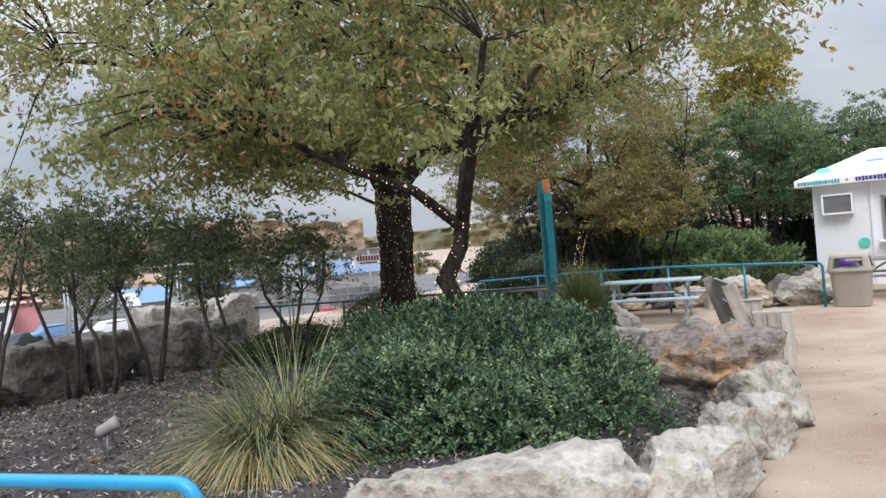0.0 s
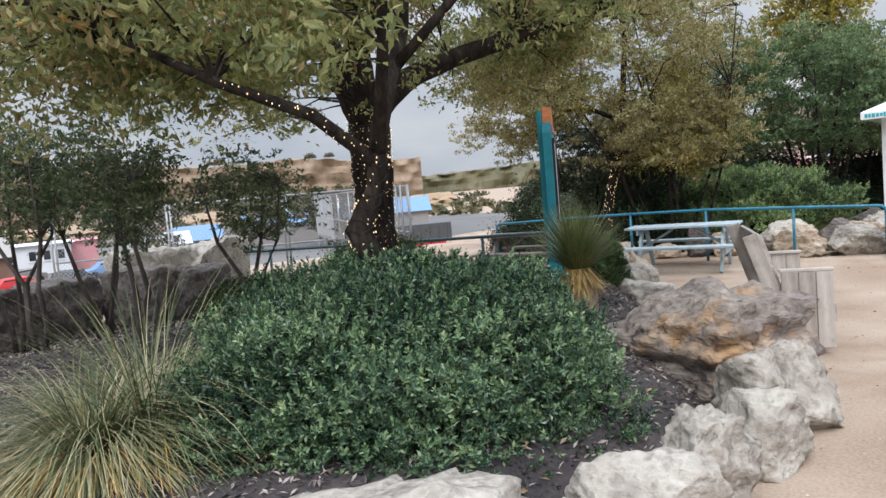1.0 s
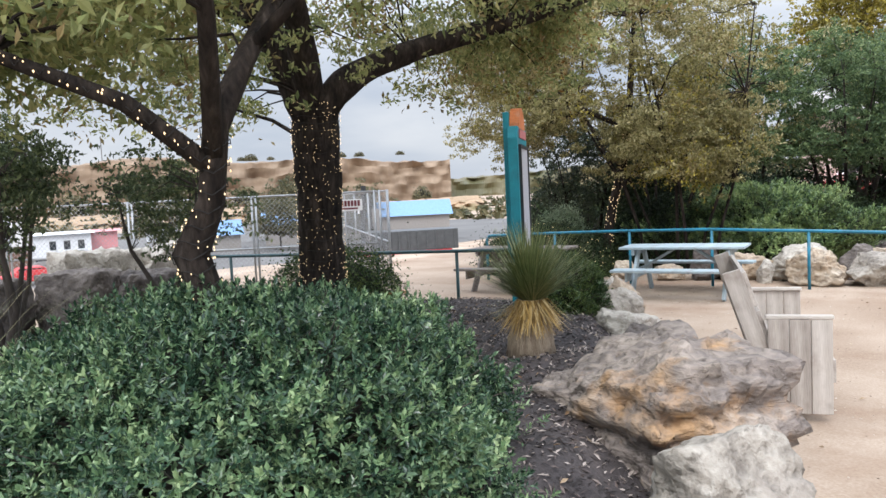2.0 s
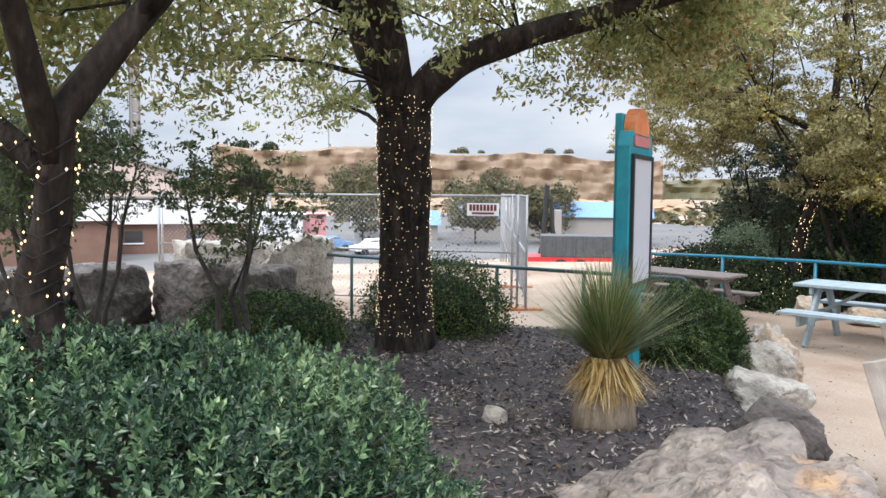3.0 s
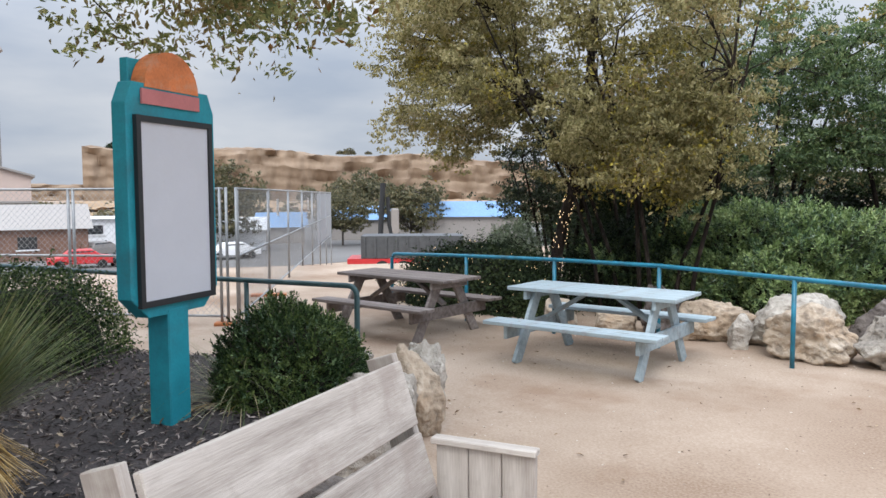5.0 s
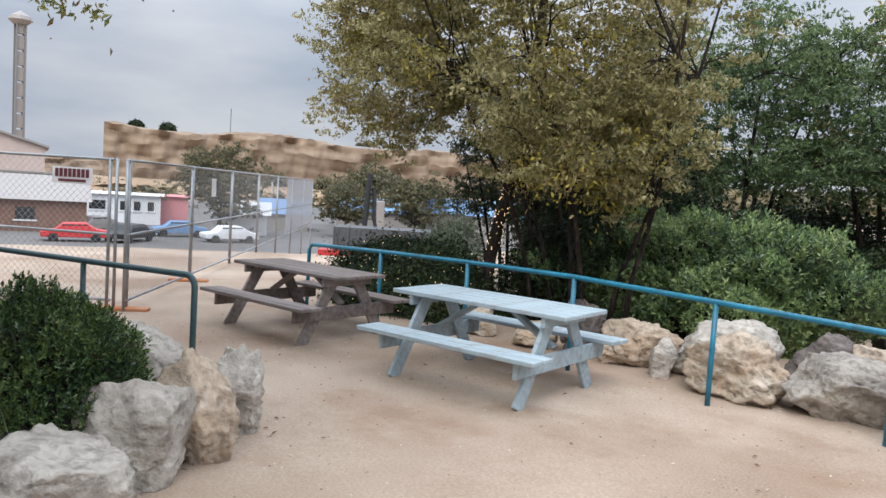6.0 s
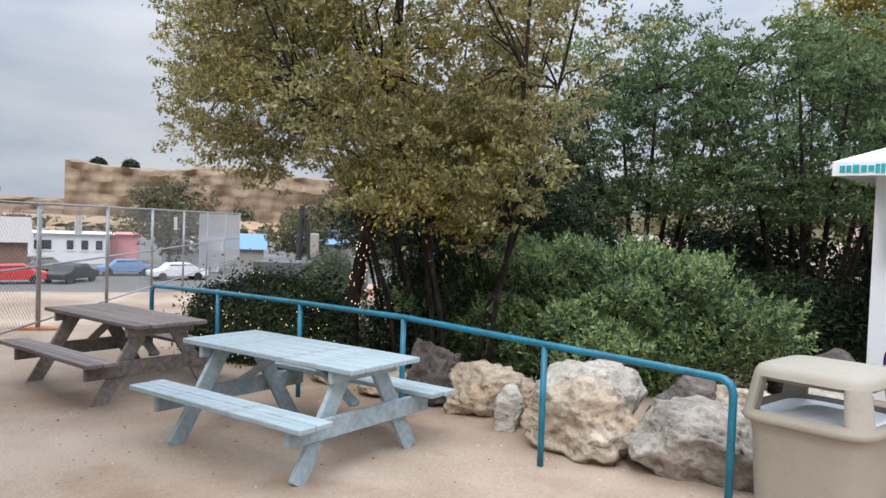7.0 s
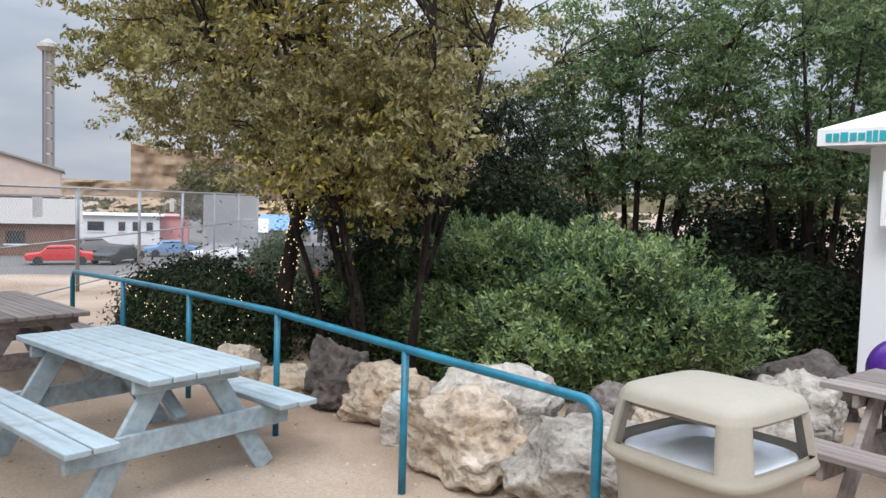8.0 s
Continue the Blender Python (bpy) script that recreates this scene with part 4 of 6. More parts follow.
sprig_bush("viburnum_hedge", "large spreading glossy green viburnum behind the rocks", (0.08, 18.6, 0.0), (2.3, 1.5, 1.64), M_VIB, M_VIB_TIP, 9500, 10, (0.062, 0.028), seed=8, lumps=110, lump_size=0.55, sharp=45, top_flat=0.6, depth=0.18, tip_share=0.6, under=0.3)
sprig_bush("viburnum_hedge", "large spreading glossy green viburnum behind the rocks", (-1.25, 18.1, 0.0), (1.6, 1.2, 1.38), M_VIB, M_VIB_TIP, 4600, 10, (0.062, 0.028), seed=9, lumps=80, lump_size=0.55, sharp=45, top_flat=0.8, depth=0.18, tip_share=0.5, under=0.3)
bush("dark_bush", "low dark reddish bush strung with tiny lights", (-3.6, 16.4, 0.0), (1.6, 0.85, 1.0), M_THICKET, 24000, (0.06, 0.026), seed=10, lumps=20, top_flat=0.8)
br = np.random.default_rng(77)
g = Geo()
for _ in range(120):
    d = unit(np.abs(br.normal(size=3)) * np.array([1, 1, 0.7]) * np.array([br.choice((-1, 1)), -1, 1]))
    q = np.array([-3.6, 16.4, 0.0]) + d * np.array([1.62, 0.87, 1.02])
    o = 0.006
    g.add([q + np.array(w) * o for w in ((1, 0, 0), (-1, 0, 0), (0, 1, 0), (0, -1, 0), (0, 0, 1.4), (0, 0, -1.4))], [(0, 2, 4), (2, 1, 4), (1, 3, 4), (3, 0, 4), (2, 0, 5), (1, 2, 5), (3, 1, 5), (0, 3, 5)])
net = thing("string_lights", "tiny warm fairy lights strewn over the dark bush", "string lights", kind="stuff")
part("bulb_chain", g, M_BULB, net, "glowing warm white bulbs")
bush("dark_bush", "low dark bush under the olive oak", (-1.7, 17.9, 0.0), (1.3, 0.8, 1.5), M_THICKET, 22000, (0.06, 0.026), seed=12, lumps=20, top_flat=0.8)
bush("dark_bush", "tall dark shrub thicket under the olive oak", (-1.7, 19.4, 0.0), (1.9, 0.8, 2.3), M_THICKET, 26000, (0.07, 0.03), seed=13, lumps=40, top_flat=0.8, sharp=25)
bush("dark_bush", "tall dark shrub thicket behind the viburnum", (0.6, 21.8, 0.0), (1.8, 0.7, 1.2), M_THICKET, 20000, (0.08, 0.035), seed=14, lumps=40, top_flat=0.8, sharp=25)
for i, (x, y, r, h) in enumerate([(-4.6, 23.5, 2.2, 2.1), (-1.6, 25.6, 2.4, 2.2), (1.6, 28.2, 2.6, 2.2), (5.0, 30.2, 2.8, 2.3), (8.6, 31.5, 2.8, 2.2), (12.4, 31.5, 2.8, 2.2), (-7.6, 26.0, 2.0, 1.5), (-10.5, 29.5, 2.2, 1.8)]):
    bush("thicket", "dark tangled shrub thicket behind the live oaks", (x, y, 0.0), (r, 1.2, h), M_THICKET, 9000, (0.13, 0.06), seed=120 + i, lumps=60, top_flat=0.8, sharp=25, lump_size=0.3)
bush("sage_bush", "pale silvery sage bush behind the rail", (-3.9, 17.6, 0.0), (0.7, 0.6, 1.35), M_SILVER, 8000, (0.07, 0.02), seed=11, top_flat=0.8)

# ---- grasses ----
def blades(n, centre, r0, length, width, spread, mat_name, seed=1, up=1.0, sag=0.5, segs=4, low=0.0):
    """Arching blades as thin strips from a tuft; returns an (n, segs, 4, 3) array of quads flattened."""
    r = np.random.default_rng(seed)
    a = r.uniform(0, 2 * math.pi, n)
    out = np.stack([np.cos(a), np.sin(a), np.zeros(n)], -1)
    side = np.stack([-np.sin(a), np.cos(a), np.zeros(n)], -1)
    lean = r.uniform(low, 1, n)[:, None] * spread
    L = length * r.uniform(0.6, 1.1, (n, 1))
    start = np.array(centre) + out * r0 * r.random((n, 1)) + side * r.normal(size=(n, 1)) * r0 * 0.3
    ring = []
    for k in range(segs + 1):
        t = k / segs
        p = start + L * t * (out * np.sin(lean) + np.array([0, 0, up]) * np.cos(lean))
        p = p + np.array([0, 0, -1.0]) * sag * L * (np.sin(lean) ** 1.0) * t * t + out * 0.15 * L * t * t
        ring.append((p, width * (1 - 0.85 * t)))
    quads = []
    for (p, w), (q, u) in zip(ring[:-1], ring[1:]):
        quads.append(np.stack([p - side * w / 2, p + side * w / 2, q + side * u / 2, q - side * u / 2], 1))
    v = np.stack(quads, 1)
    return v


def strip_mesh(name, v, mat):
    """Joins each blade's quads so that a blade is one island."""
    n, k = v.shape[:2]
    pts = np.concatenate([v[:, :, :2].reshape(n, 2 * k, 3), v[:, -1, [3, 2]]], 1)
    m = 2 * k + 2
    base = (np.arange(n) * m)[:, None, None]
    f = np.array([[2 * i, 2 * i + 1, 2 * i + 3, 2 * i + 2] for i in range(k)])[None] + base
    me = bpy.data.meshes.new(name)
    me.from_pydata(pts.reshape(-1, 3), [], f.reshape(-1, 4))
    me.materials.append(mat)
    me.update()
    return new(name, me)


def bunch_grass(x, y, n, length, spread, seed, label):
    z = float(bed_z(x, y))
    th = thing("bunch_grass", label, "ornamental grass", pose(x, y, z))
    a = strip_mesh("tuft", blades(n, (0, 0, 0), 0.14, length, 0.008, spread, "", seed=seed, sag=0.95, segs=6, low=0.3), M_GRASS)
    b = strip_mesh("dry_tuft", blades(n // 3, (0, 0, 0), 0.16, length * 0.8, 0.008, 1.5, "", seed=seed + 1, sag=0.7, segs=5, low=0.6), M_SKIRT)
    a.parent = b.parent = th
    return th


bunch_grass(0.45, 3.66, 1900, 1.12, 1.45, 5, "large arching green and straw-coloured bunch grass on mulch")
bunch_grass(0.42, 4.02, 520, 1.5, 0.95, 8, "wispy straw-coloured bunch grass beside the holly")
bunch_grass(-0.1, 10.35, 350, 0.9, 1.2, 9, "thin green grass tuft at the foot of the teal sign")


def yucca(x, y):
    z = float(bed_z(x, y)) - 0.02
    th = thing("yucca", "spiky green yucca with a golden dry skirt on a stubby trunk", "yucca", pose(x, y, z))
    g = Geo().tube([(0, 0, 0), (0.0, 0, 0.15), (0.02, 0, 0.32), (0.02, 0, 0.5)], [0.22, 0.20, 0.17, 0.1], 14)
    part("trunk", g, material("dry_yucca_trunk", [(0.2, (0.16, 0.11, 0.07)), (0.8, (0.42, 0.34, 0.25))], scale=6, fine=40, rough=0.9, bump=1, stretch=(6, 6, 0.6)), th, smooth=True)
    a = strip_mesh("tuft", blades(1500, (0.02, 0, 0.47), 0.06, 0.66, 0.009, 1.05, "", seed=3, sag=0.12, segs=3), M_YUC)
    b = strip_mesh("dry_skirt", blades(900, (0.02, 0, 0.50), 0.12, 0.30, 0.012, 0.9, "", seed=4, up=-1.0, sag=0.05, segs=3, low=0.15), M_SKIRT)
    a.parent = b.parent = th


yucca(1.0, 8.42)

# ---- rocks round the bed ----
rock(2.36, 3.42, -0.02, 1.62, 0.85, 0.78, 30, 1, M_STONE, "large flat-topped pale limestone rock at the bed's corner", cuts=7, blocky=0.35)
rock(3.24, 3.84, 0.0, 0.42, 0.42, 0.62, 60, 2, M_STONE, "small upright pale limestone rock edging the path")
rock(3.17, 4.5, 0.0, 0.72, 0.6, 0.60, 20, 3, M_STONE, "broad grey-white limestone rock edging the path", blocky=0.3)
rock(3.29, 5.1, 0.0, 0.42, 0.46, 0.70, -30, 4, M_STONE, "pitted white limestone rock edging the path", rough=0.2, blocky=0.2)
rock(3.33, 5.8, 0.0, 0.58, 0.55, 0.54, 15, 5, M_STONE, "grey limestone rock edging the path", blocky=0.3)
rock(3.25, 6.56, 0.0, 0.82, 0.74, 0.70, 40, 6, M_STONE, "large pale limestone rock with orange stains edging the path", blocky=0.35)
rock(2.47, 7.46, 0.0, 1.36, 1.05, 0.86, -35, 7, M_BOULDER, "big layered boulder with orange and grey strata", name="boulder", sub=5, layered=True, rough=0.12, cuts=5, blocky=0.75)
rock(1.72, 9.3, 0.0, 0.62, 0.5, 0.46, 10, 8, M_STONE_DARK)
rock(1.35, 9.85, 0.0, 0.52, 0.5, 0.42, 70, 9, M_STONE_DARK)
rock(0.88, 10.45, -0.02, 0.72, 0.6, 0.48, 30, 10, M_STONE)
rock(0.54, 10.98, 0.0, 0.72, 0.55, 0.58, 80, 11, M_STONE, tilt=12)
rock(0.42, 11.4, 0.0, 0.42, 0.36, 0.66, 20, 12, M_STONE_TAN, "upright tan limestone rock beside the path")
rock(0.06, 11.84, 0.0, 0.34, 0.34, 0.62, 60, 13, M_STONE, "small upright pitted limestone rock beside the path", rough=0.2)
rock(-0.85, 11.5, 0.0, 0.9, 0.6, 0.72, 10, 14, M_STONE, "pale rounded limestone rock under the rail")
rock(0.42, 7.96, 0.24, 0.24, 0.2, 0.18, 0, 15, M_STONE, "small pale stone lying on the mulch", sub=3)
rock(0.75, 2.62, 0.15, 0.5, 0.35, 0.3, 0, 17, M_STONE)
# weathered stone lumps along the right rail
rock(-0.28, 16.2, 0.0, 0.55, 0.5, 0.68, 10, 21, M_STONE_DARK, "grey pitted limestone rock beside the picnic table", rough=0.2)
rock(0.3, 16.3, 0.0, 0.85, 0.65, 0.45, 10, 22, M_STONE_TAN, "brownish low limestone rock by the rail", rough=0.18)
rock(0.78, 16.05, 0.0, 0.28, 0.3, 0.42, 0, 23, M_STONE)
rock(1.2, 16.6, 0.0, 1.0, 0.75, 0.62, 20, 24, M_STONE, "white limestone rock behind the rail")
rock(1.5, 16.1, 0.0, 1.05, 0.8, 0.56, 30, 25, M_STONE_TAN, "large tan limestone rock behind the rail", rough=0.16)
rock(2.4, 16.25, 0.0, 1.05, 0.9, 0.66, -20, 26, M_STONE, "large pale limestone rock behind the rail", rough=0.12)
rock(1.95, 16.95, 0.0, 0.55, 0.5, 0.6, 0, 27, M_STONE_DARK)
rock(2.35, 17.3, 0.0, 0.7, 0.5, 0.62, 50, 28, M_STONE_TAN)
rock(2.75, 17.9, 0.0, 0.6, 0.55, 0.5, 0, 29, M_STONE)
rock(2.6, 18.6, 0.0, 0.7, 0.6, 0.55, 40, 30, M_STONE, rough=0.16)
rock(2.2, 19.6, 0.0, 0.95, 0.7, 0.65, 10, 31, M_STONE_DARK)
rock(3.0, 17.1, 0.0, 0.45, 0.4, 0.35, 10, 32, M_STONE)
rock(-0.9, 16.1, 0.0, 0.6, 0.45, 0.32, 10, 33, M_STONE_TAN)
rock(-1.7, 16.0, 0.0, 0.55, 0.4, 0.35, 60, 34, M_STONE_TAN)

# block wall at the back of the bed; its dark stone has shadow painted in
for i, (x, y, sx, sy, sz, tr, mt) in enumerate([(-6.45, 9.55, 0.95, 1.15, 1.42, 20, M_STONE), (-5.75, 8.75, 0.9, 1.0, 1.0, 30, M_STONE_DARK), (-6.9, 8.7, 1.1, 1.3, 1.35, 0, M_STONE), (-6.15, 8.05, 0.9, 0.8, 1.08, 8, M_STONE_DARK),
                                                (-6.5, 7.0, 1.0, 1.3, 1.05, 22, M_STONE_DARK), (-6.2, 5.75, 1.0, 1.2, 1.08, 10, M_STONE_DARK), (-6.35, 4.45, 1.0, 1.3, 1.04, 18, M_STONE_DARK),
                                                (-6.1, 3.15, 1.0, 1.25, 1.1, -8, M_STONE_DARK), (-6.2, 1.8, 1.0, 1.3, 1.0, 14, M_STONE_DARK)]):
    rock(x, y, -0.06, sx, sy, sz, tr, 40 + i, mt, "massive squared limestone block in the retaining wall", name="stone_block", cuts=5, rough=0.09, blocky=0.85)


def spotlight(x, y, turn):
    z = float(bed_z(x, y))
    th = thing("garden_spotlight", "small pale grey ground spotlight on a stake in the mulch", "spotlight", pose(x, y, z, 0, 0, turn))
    part("stake", Geo().tube([(0, 0, -0.05), (0, 0, 0.16)], 0.012, 8), M_GREYMETAL, th, smooth=True)
    head = part("lamp_head", Geo().tube([(-0.07, 0, 0.16), (-0.05, 0, 0.17), (0.05, 0, 0.22), (0.09, 0, 0.24)], [0.03, 0.045, 0.05, 0.058], 14), M_PALEROOF, th, smooth=True)
    part("bracket", Geo().tube([(0, 0.05, 0.13), (0, 0.055, 0.20)], 0.008, 6), M_PALEROOF, head)
    return th


spotlight(-1.0, 3.46, 40)

# ---- rails ----
def rail(name, label, posts, mat, z_top, r=0.026, end_bend=(True, False), ground=0.0):
    """Pipe handrail with posts under a top pipe; ends may bend down."""
    posts = [Vector(p) for p in posts]
    th = thing(name, label, "handrail", pose(posts[0].x, posts[0].y, 0))
    o = Vector((posts[0].x, posts[0].y, 0))
    top = [Vector((p.x, p.y, z_top(i))) - o for i, p in enumerate(posts)]
    line = list(top)
    ease_r = 0.09
    for end, at, nxt in ((0, 0, 1), (1, -1, -2)):
        if end_bend[end]:
            d = (top[nxt] - top[at]).normalized()
            c = top[at]
            bend = [c + d * ease_r * (1 - math.cos(t)) + Vector((0, 0, -ease_r * (1 - math.sin(t)))) for t in (0.0, 0.4, 0.8, 1.2, math.pi / 2)]
            down = Vector((c.x, c.y, float(ground_z(posts[at].x, posts[at].y)) + ground - 0.1))
            seq = [down] + bend
            line = seq + line[1:] if end == 0 else line[:-1] + seq[::-1]
    part("top_pipe", Geo().tube(line, r, 10), mat, th, smooth=True)
    for i, p in enumerate(top):
        if (i == 0 and end_bend[0]) or (i == len(top) - 1 and end_bend[1]):
            continue
        q = posts[i]
        part("post", Geo().tube([(p.x, p.y, float(ground_z(q.x, q.y)) + ground - 0.1), p], r * 0.92, 10), mat, th, smooth=True)
    return th


rail("handrail", "teal painted pipe handrail before the picnic tables", [(2.94, 15.60, 0), (1.58, 15.485, 0), (0.135, 15.41, 0), (-1.25, 15.31, 0), (-2.68, 15.22, 0), (-4.15, 15.14, 0)], M_TEALRAIL,
     lambda i: [0.845, 0.89, 0.93, 0.925, 0.90, 0.855][i], end_bend=(True, True))
rail("handrail", "dark green pipe handrail along the planting bed", [(-1.0, 12.03, 0), (-2.17, 11.57, 0), (-3.3, 11.13, 0), (-4.5, 10.7, 0), (-5.7, 10.3, 0), (-7.0, 9.9, 0), (-8.3, 9.5, 0)], M_DARKRAIL,
     lambda i: 0.90, end_bend=(True, False))
rail("blue_handrail", "bright blue pipe handrail at the path's edge", [(2.02, 1.81, 0), (0.55, 1.44, 0), (-0.95, 1.07, 0), (-2.45, 0.70, 0)], M_BLUERAIL, lambda i: 0.955, r=0.03, end_bend=(True, False))


# ---- picnic tables ----
def picnic_table(label, m, mat, seed=1):
    r = np.random.default_rng(seed)
    th = thing("picnic_table", label, "picnic table", m, "picnic tables")
    L = 1.83

    def board(name, cx, cy, cz, sx, sy, sz, rot=None):
        mm = pose(cx + r.normal() * 0.003, cy, cz + r.normal() * 0.0015, 0, 0, r.normal() * 0.15)
        if rot is not None:
            mm = rot
        part(name, Geo().box(0, 0, 0, sx, sy, sz), mat, th, bevel=0.005, m=mm)
    for k in range(5):
        board("top_plank", 0, -0.30 + 0.15 * k, 0.741, L + r.uniform(-0.01, 0.01), 0.139, 0.038)
    for s in (-1, 1):
        for k in range(2):
            board("seat_plank", 0, s * (0.60 + 0.147 * k), 0.435, L + r.uniform(-0.01, 0.01), 0.139, 0.038)
    for e in (-1, 1):
        x = e * 0.66
        board("top_cleat", x + e * 0.041, 0, 0.677, 0.038, 0.70, 0.088)
        board("seat_beam", x + e * 0.041, 0, 0.344, 0.038, 1.48, 0.14)
        for s in (-1, 1):
            ang = math.degrees(math.atan2(0.46, 0.70))
            length = 0.84
            board("leg", 0, 0, 0, 0.04, 0.135, length, pose(x, s * 0.375, 0.352, s * ang * 0.95, 0, 0))
        a = Vector((e * 0.62, 0, 0.42))
        b = Vector((e * 0.16, 0, 0.70))
        d = b - a
        board("brace", 0, 0, 0, d.length, 0.088, 0.038, Matrix.Translation((a + b) / 2) @ pose(0, 0, 0, 0, -math.degrees(math.atan2(d.z, d.x)), 0))
    return th


picnic_table("worn pale blue painted wooden picnic table on gravel", pose(0.07, 14.37, 0.0, 0, 0, 8.8), M_PAINTBLUE, 1)
picnic_table("weathered grey-brown wooden picnic table near the fence", pose(-2.78, 14.22, -0.04, 0, 0, 6.5), M_WOODDARK, 2)
picnic_table("weathered grey wooden picnic table beside the white kiosk", pose(4.14, 17.75, 0.0, 0, 0, -4), M_WOODDARK, 3)


# ---- wooden bench ----
def bench():
    ax = math.degrees(math.atan2(0.937, -0.363)) - 90
    th = thing("garden_bench", "weathered grey wooden bench with boxed arms beside the path", "bench", pose(2.60, 9.11, 0.085, 0, 0, ax))
    H = 1.48

    def board(name, geo, m):
        part(name, geo, M_WOODGREY, th, bevel=0.004, m=m)
    turn = pose(0, 0, 0, 0, 0, 90)
    lean = 18
    for e in (-1, 1):
        y = e * (H / 2 - 0.06)
        board("back_post", Geo().box(0, 0, 0, 1.04, 0.04, 0.125), pose(-0.02, y, 0.51, 0, -90 - lean, 0))
        for k in range(3):
            board("arm_board", Geo().box(0, 0, 0, 0.66 - 0.004 * k, 0.03, 0.133), pose(0.115 + 0.137 * k, e * (H / 2 - 0.015), 0.345, 0, 90, 0))
        board("arm_cap", Geo().box(0, 0, 0, 0.43, 0.06, 0.025), pose(0.25, e * (H / 2 - 0.03), 0.689))
    s_l = math.tan(radians(lean))
    for h, tall in ((0.61, 0.235), (0.875, 0.255)):
        board("back_plank", Geo().box(0, 0, 0, H - 0.16, 0.03, tall), pose(0.065 - s_l * (h - 0.5), 0, h) @ turn @ pose(0, 0, 0, -lean, 0, 0))
    for k in range(3):
        board("seat_plank", Geo().box(0, 0, 0, H - 0.10, 0.132, 0.032), pose(0.115 + 0.142 * k, 0, 0.41) @ turn)
    board("front_board", Geo().box(0, 0, 0, H - 0.10, 0.03, 0.16), pose(0.467, 0, 0.31) @ turn)
    return th


bench()


# ---- sign board ----
def sign_board():
    ang = math.degrees(math.atan2(0.903, -0.43))
    th = thing("park_sign", "tall teal wooden park sign with orange arched top", "sign", pose(0.08, 9.78, 0.35, 0, 0, ang))
    part("post", Geo().box(0, 0.03, 0.31, 0.185, 0.16, 0.80), M_SIGNTEAL, th, "bright teal square post", bevel=0.008)
    # board outline with sloping shoulders and a base wedge
    outline = [(-0.385, 0.80), (-0.25, 0.68), (0.25, 0.68), (0.385, 0.80), (0.385, 1.90), (0.33, 2.02), (-0.33, 2.02), (-0.385, 1.90)]
    v = [(x, y, z) for y in (-0.045, 0.055) for x, z in outline]
    n = len(outline)
    part("board", Geo().add(v, [tuple(range(n)), tuple(range(2 * n - 1, n - 1, -1))] + [(i, i + n, (i + 1) % n + n, (i + 1) % n) for i in range(n)]), M_SIGNTEAL, th, bevel=0.004)
    part("back_board", Geo().box(0, 0.085, 1.44, 0.50, 0.06, 1.46), M_SIGNTEAL, th, bevel=0.006)
    arch = [(0.235 * math.cos(t), 2.0 + 0.225 * math.sin(t)) for t in np.linspace(0, math.pi, 15)]
    v = [(x, y, z) for y in (-0.05, 0.05) for x, z in arch]
    n = len(arch)
    part("arched_top", Geo().add(v, [tuple(range(n)), tuple(range(2 * n - 1, n - 1, -1))] + [(i, i + n, (i + 1) % n + n, (i + 1) % n) for i in range(n)]), M_SIGNORANGE, th, "orange arched emblem")
    front = -0.05
    part("panel", Geo().box(0, front - 0.004, 1.29, 0.60, 0.012, 1.02), M_PANEL, th, "blank pale grey sheet")
    g = Geo()
    for s in (-1, 1):
        g.box(s * 0.315, front - 0.008, 1.29, 0.035, 0.03, 1.09)
        g.box(0, front - 0.008, 1.29 + s * 0.527, 0.60, 0.03, 0.035)
    part("frame", g, M_BLACK, th, "black frame")
    part("lettering", Geo().box(-0.02, front - 0.004, 1.945, 0.50, 0.012, 0.085), M_SIGNPINK, th, "faded red lettering bar")
    return th


sign_board()


# ---- litter bin ----
def ring(hw, z, corner=0.35, n=40, wave=0.0):
    pts = []
    for k in range(n):
        t = 2 * math.pi * k / n
        c, s = math.cos(t), math.sin(t)
        e = 0.42
        pts.append((hw * math.copysign(abs(c) ** e, c), hw * math.copysign(abs(s) ** e, s), z + wave * math.cos(4 * t)))
    return pts


def loft(rings, close_top=False, close_bottom=False):
    n = len(rings[0])
    g = Geo()
    f = [(i * n + k, i * n + (k + 1) % n, (i + 1) * n + (k + 1) % n, (i + 1) * n + k) for i in range(len(rings) - 1) for k in range(n)]
    if close_top:
        f.append(tuple((len(rings) - 1) * n + k for k in range(n)))
    if close_bottom:
        f.append(tuple(range(n))[::-1])
    return g.add([p for r in rings for p in r], f)


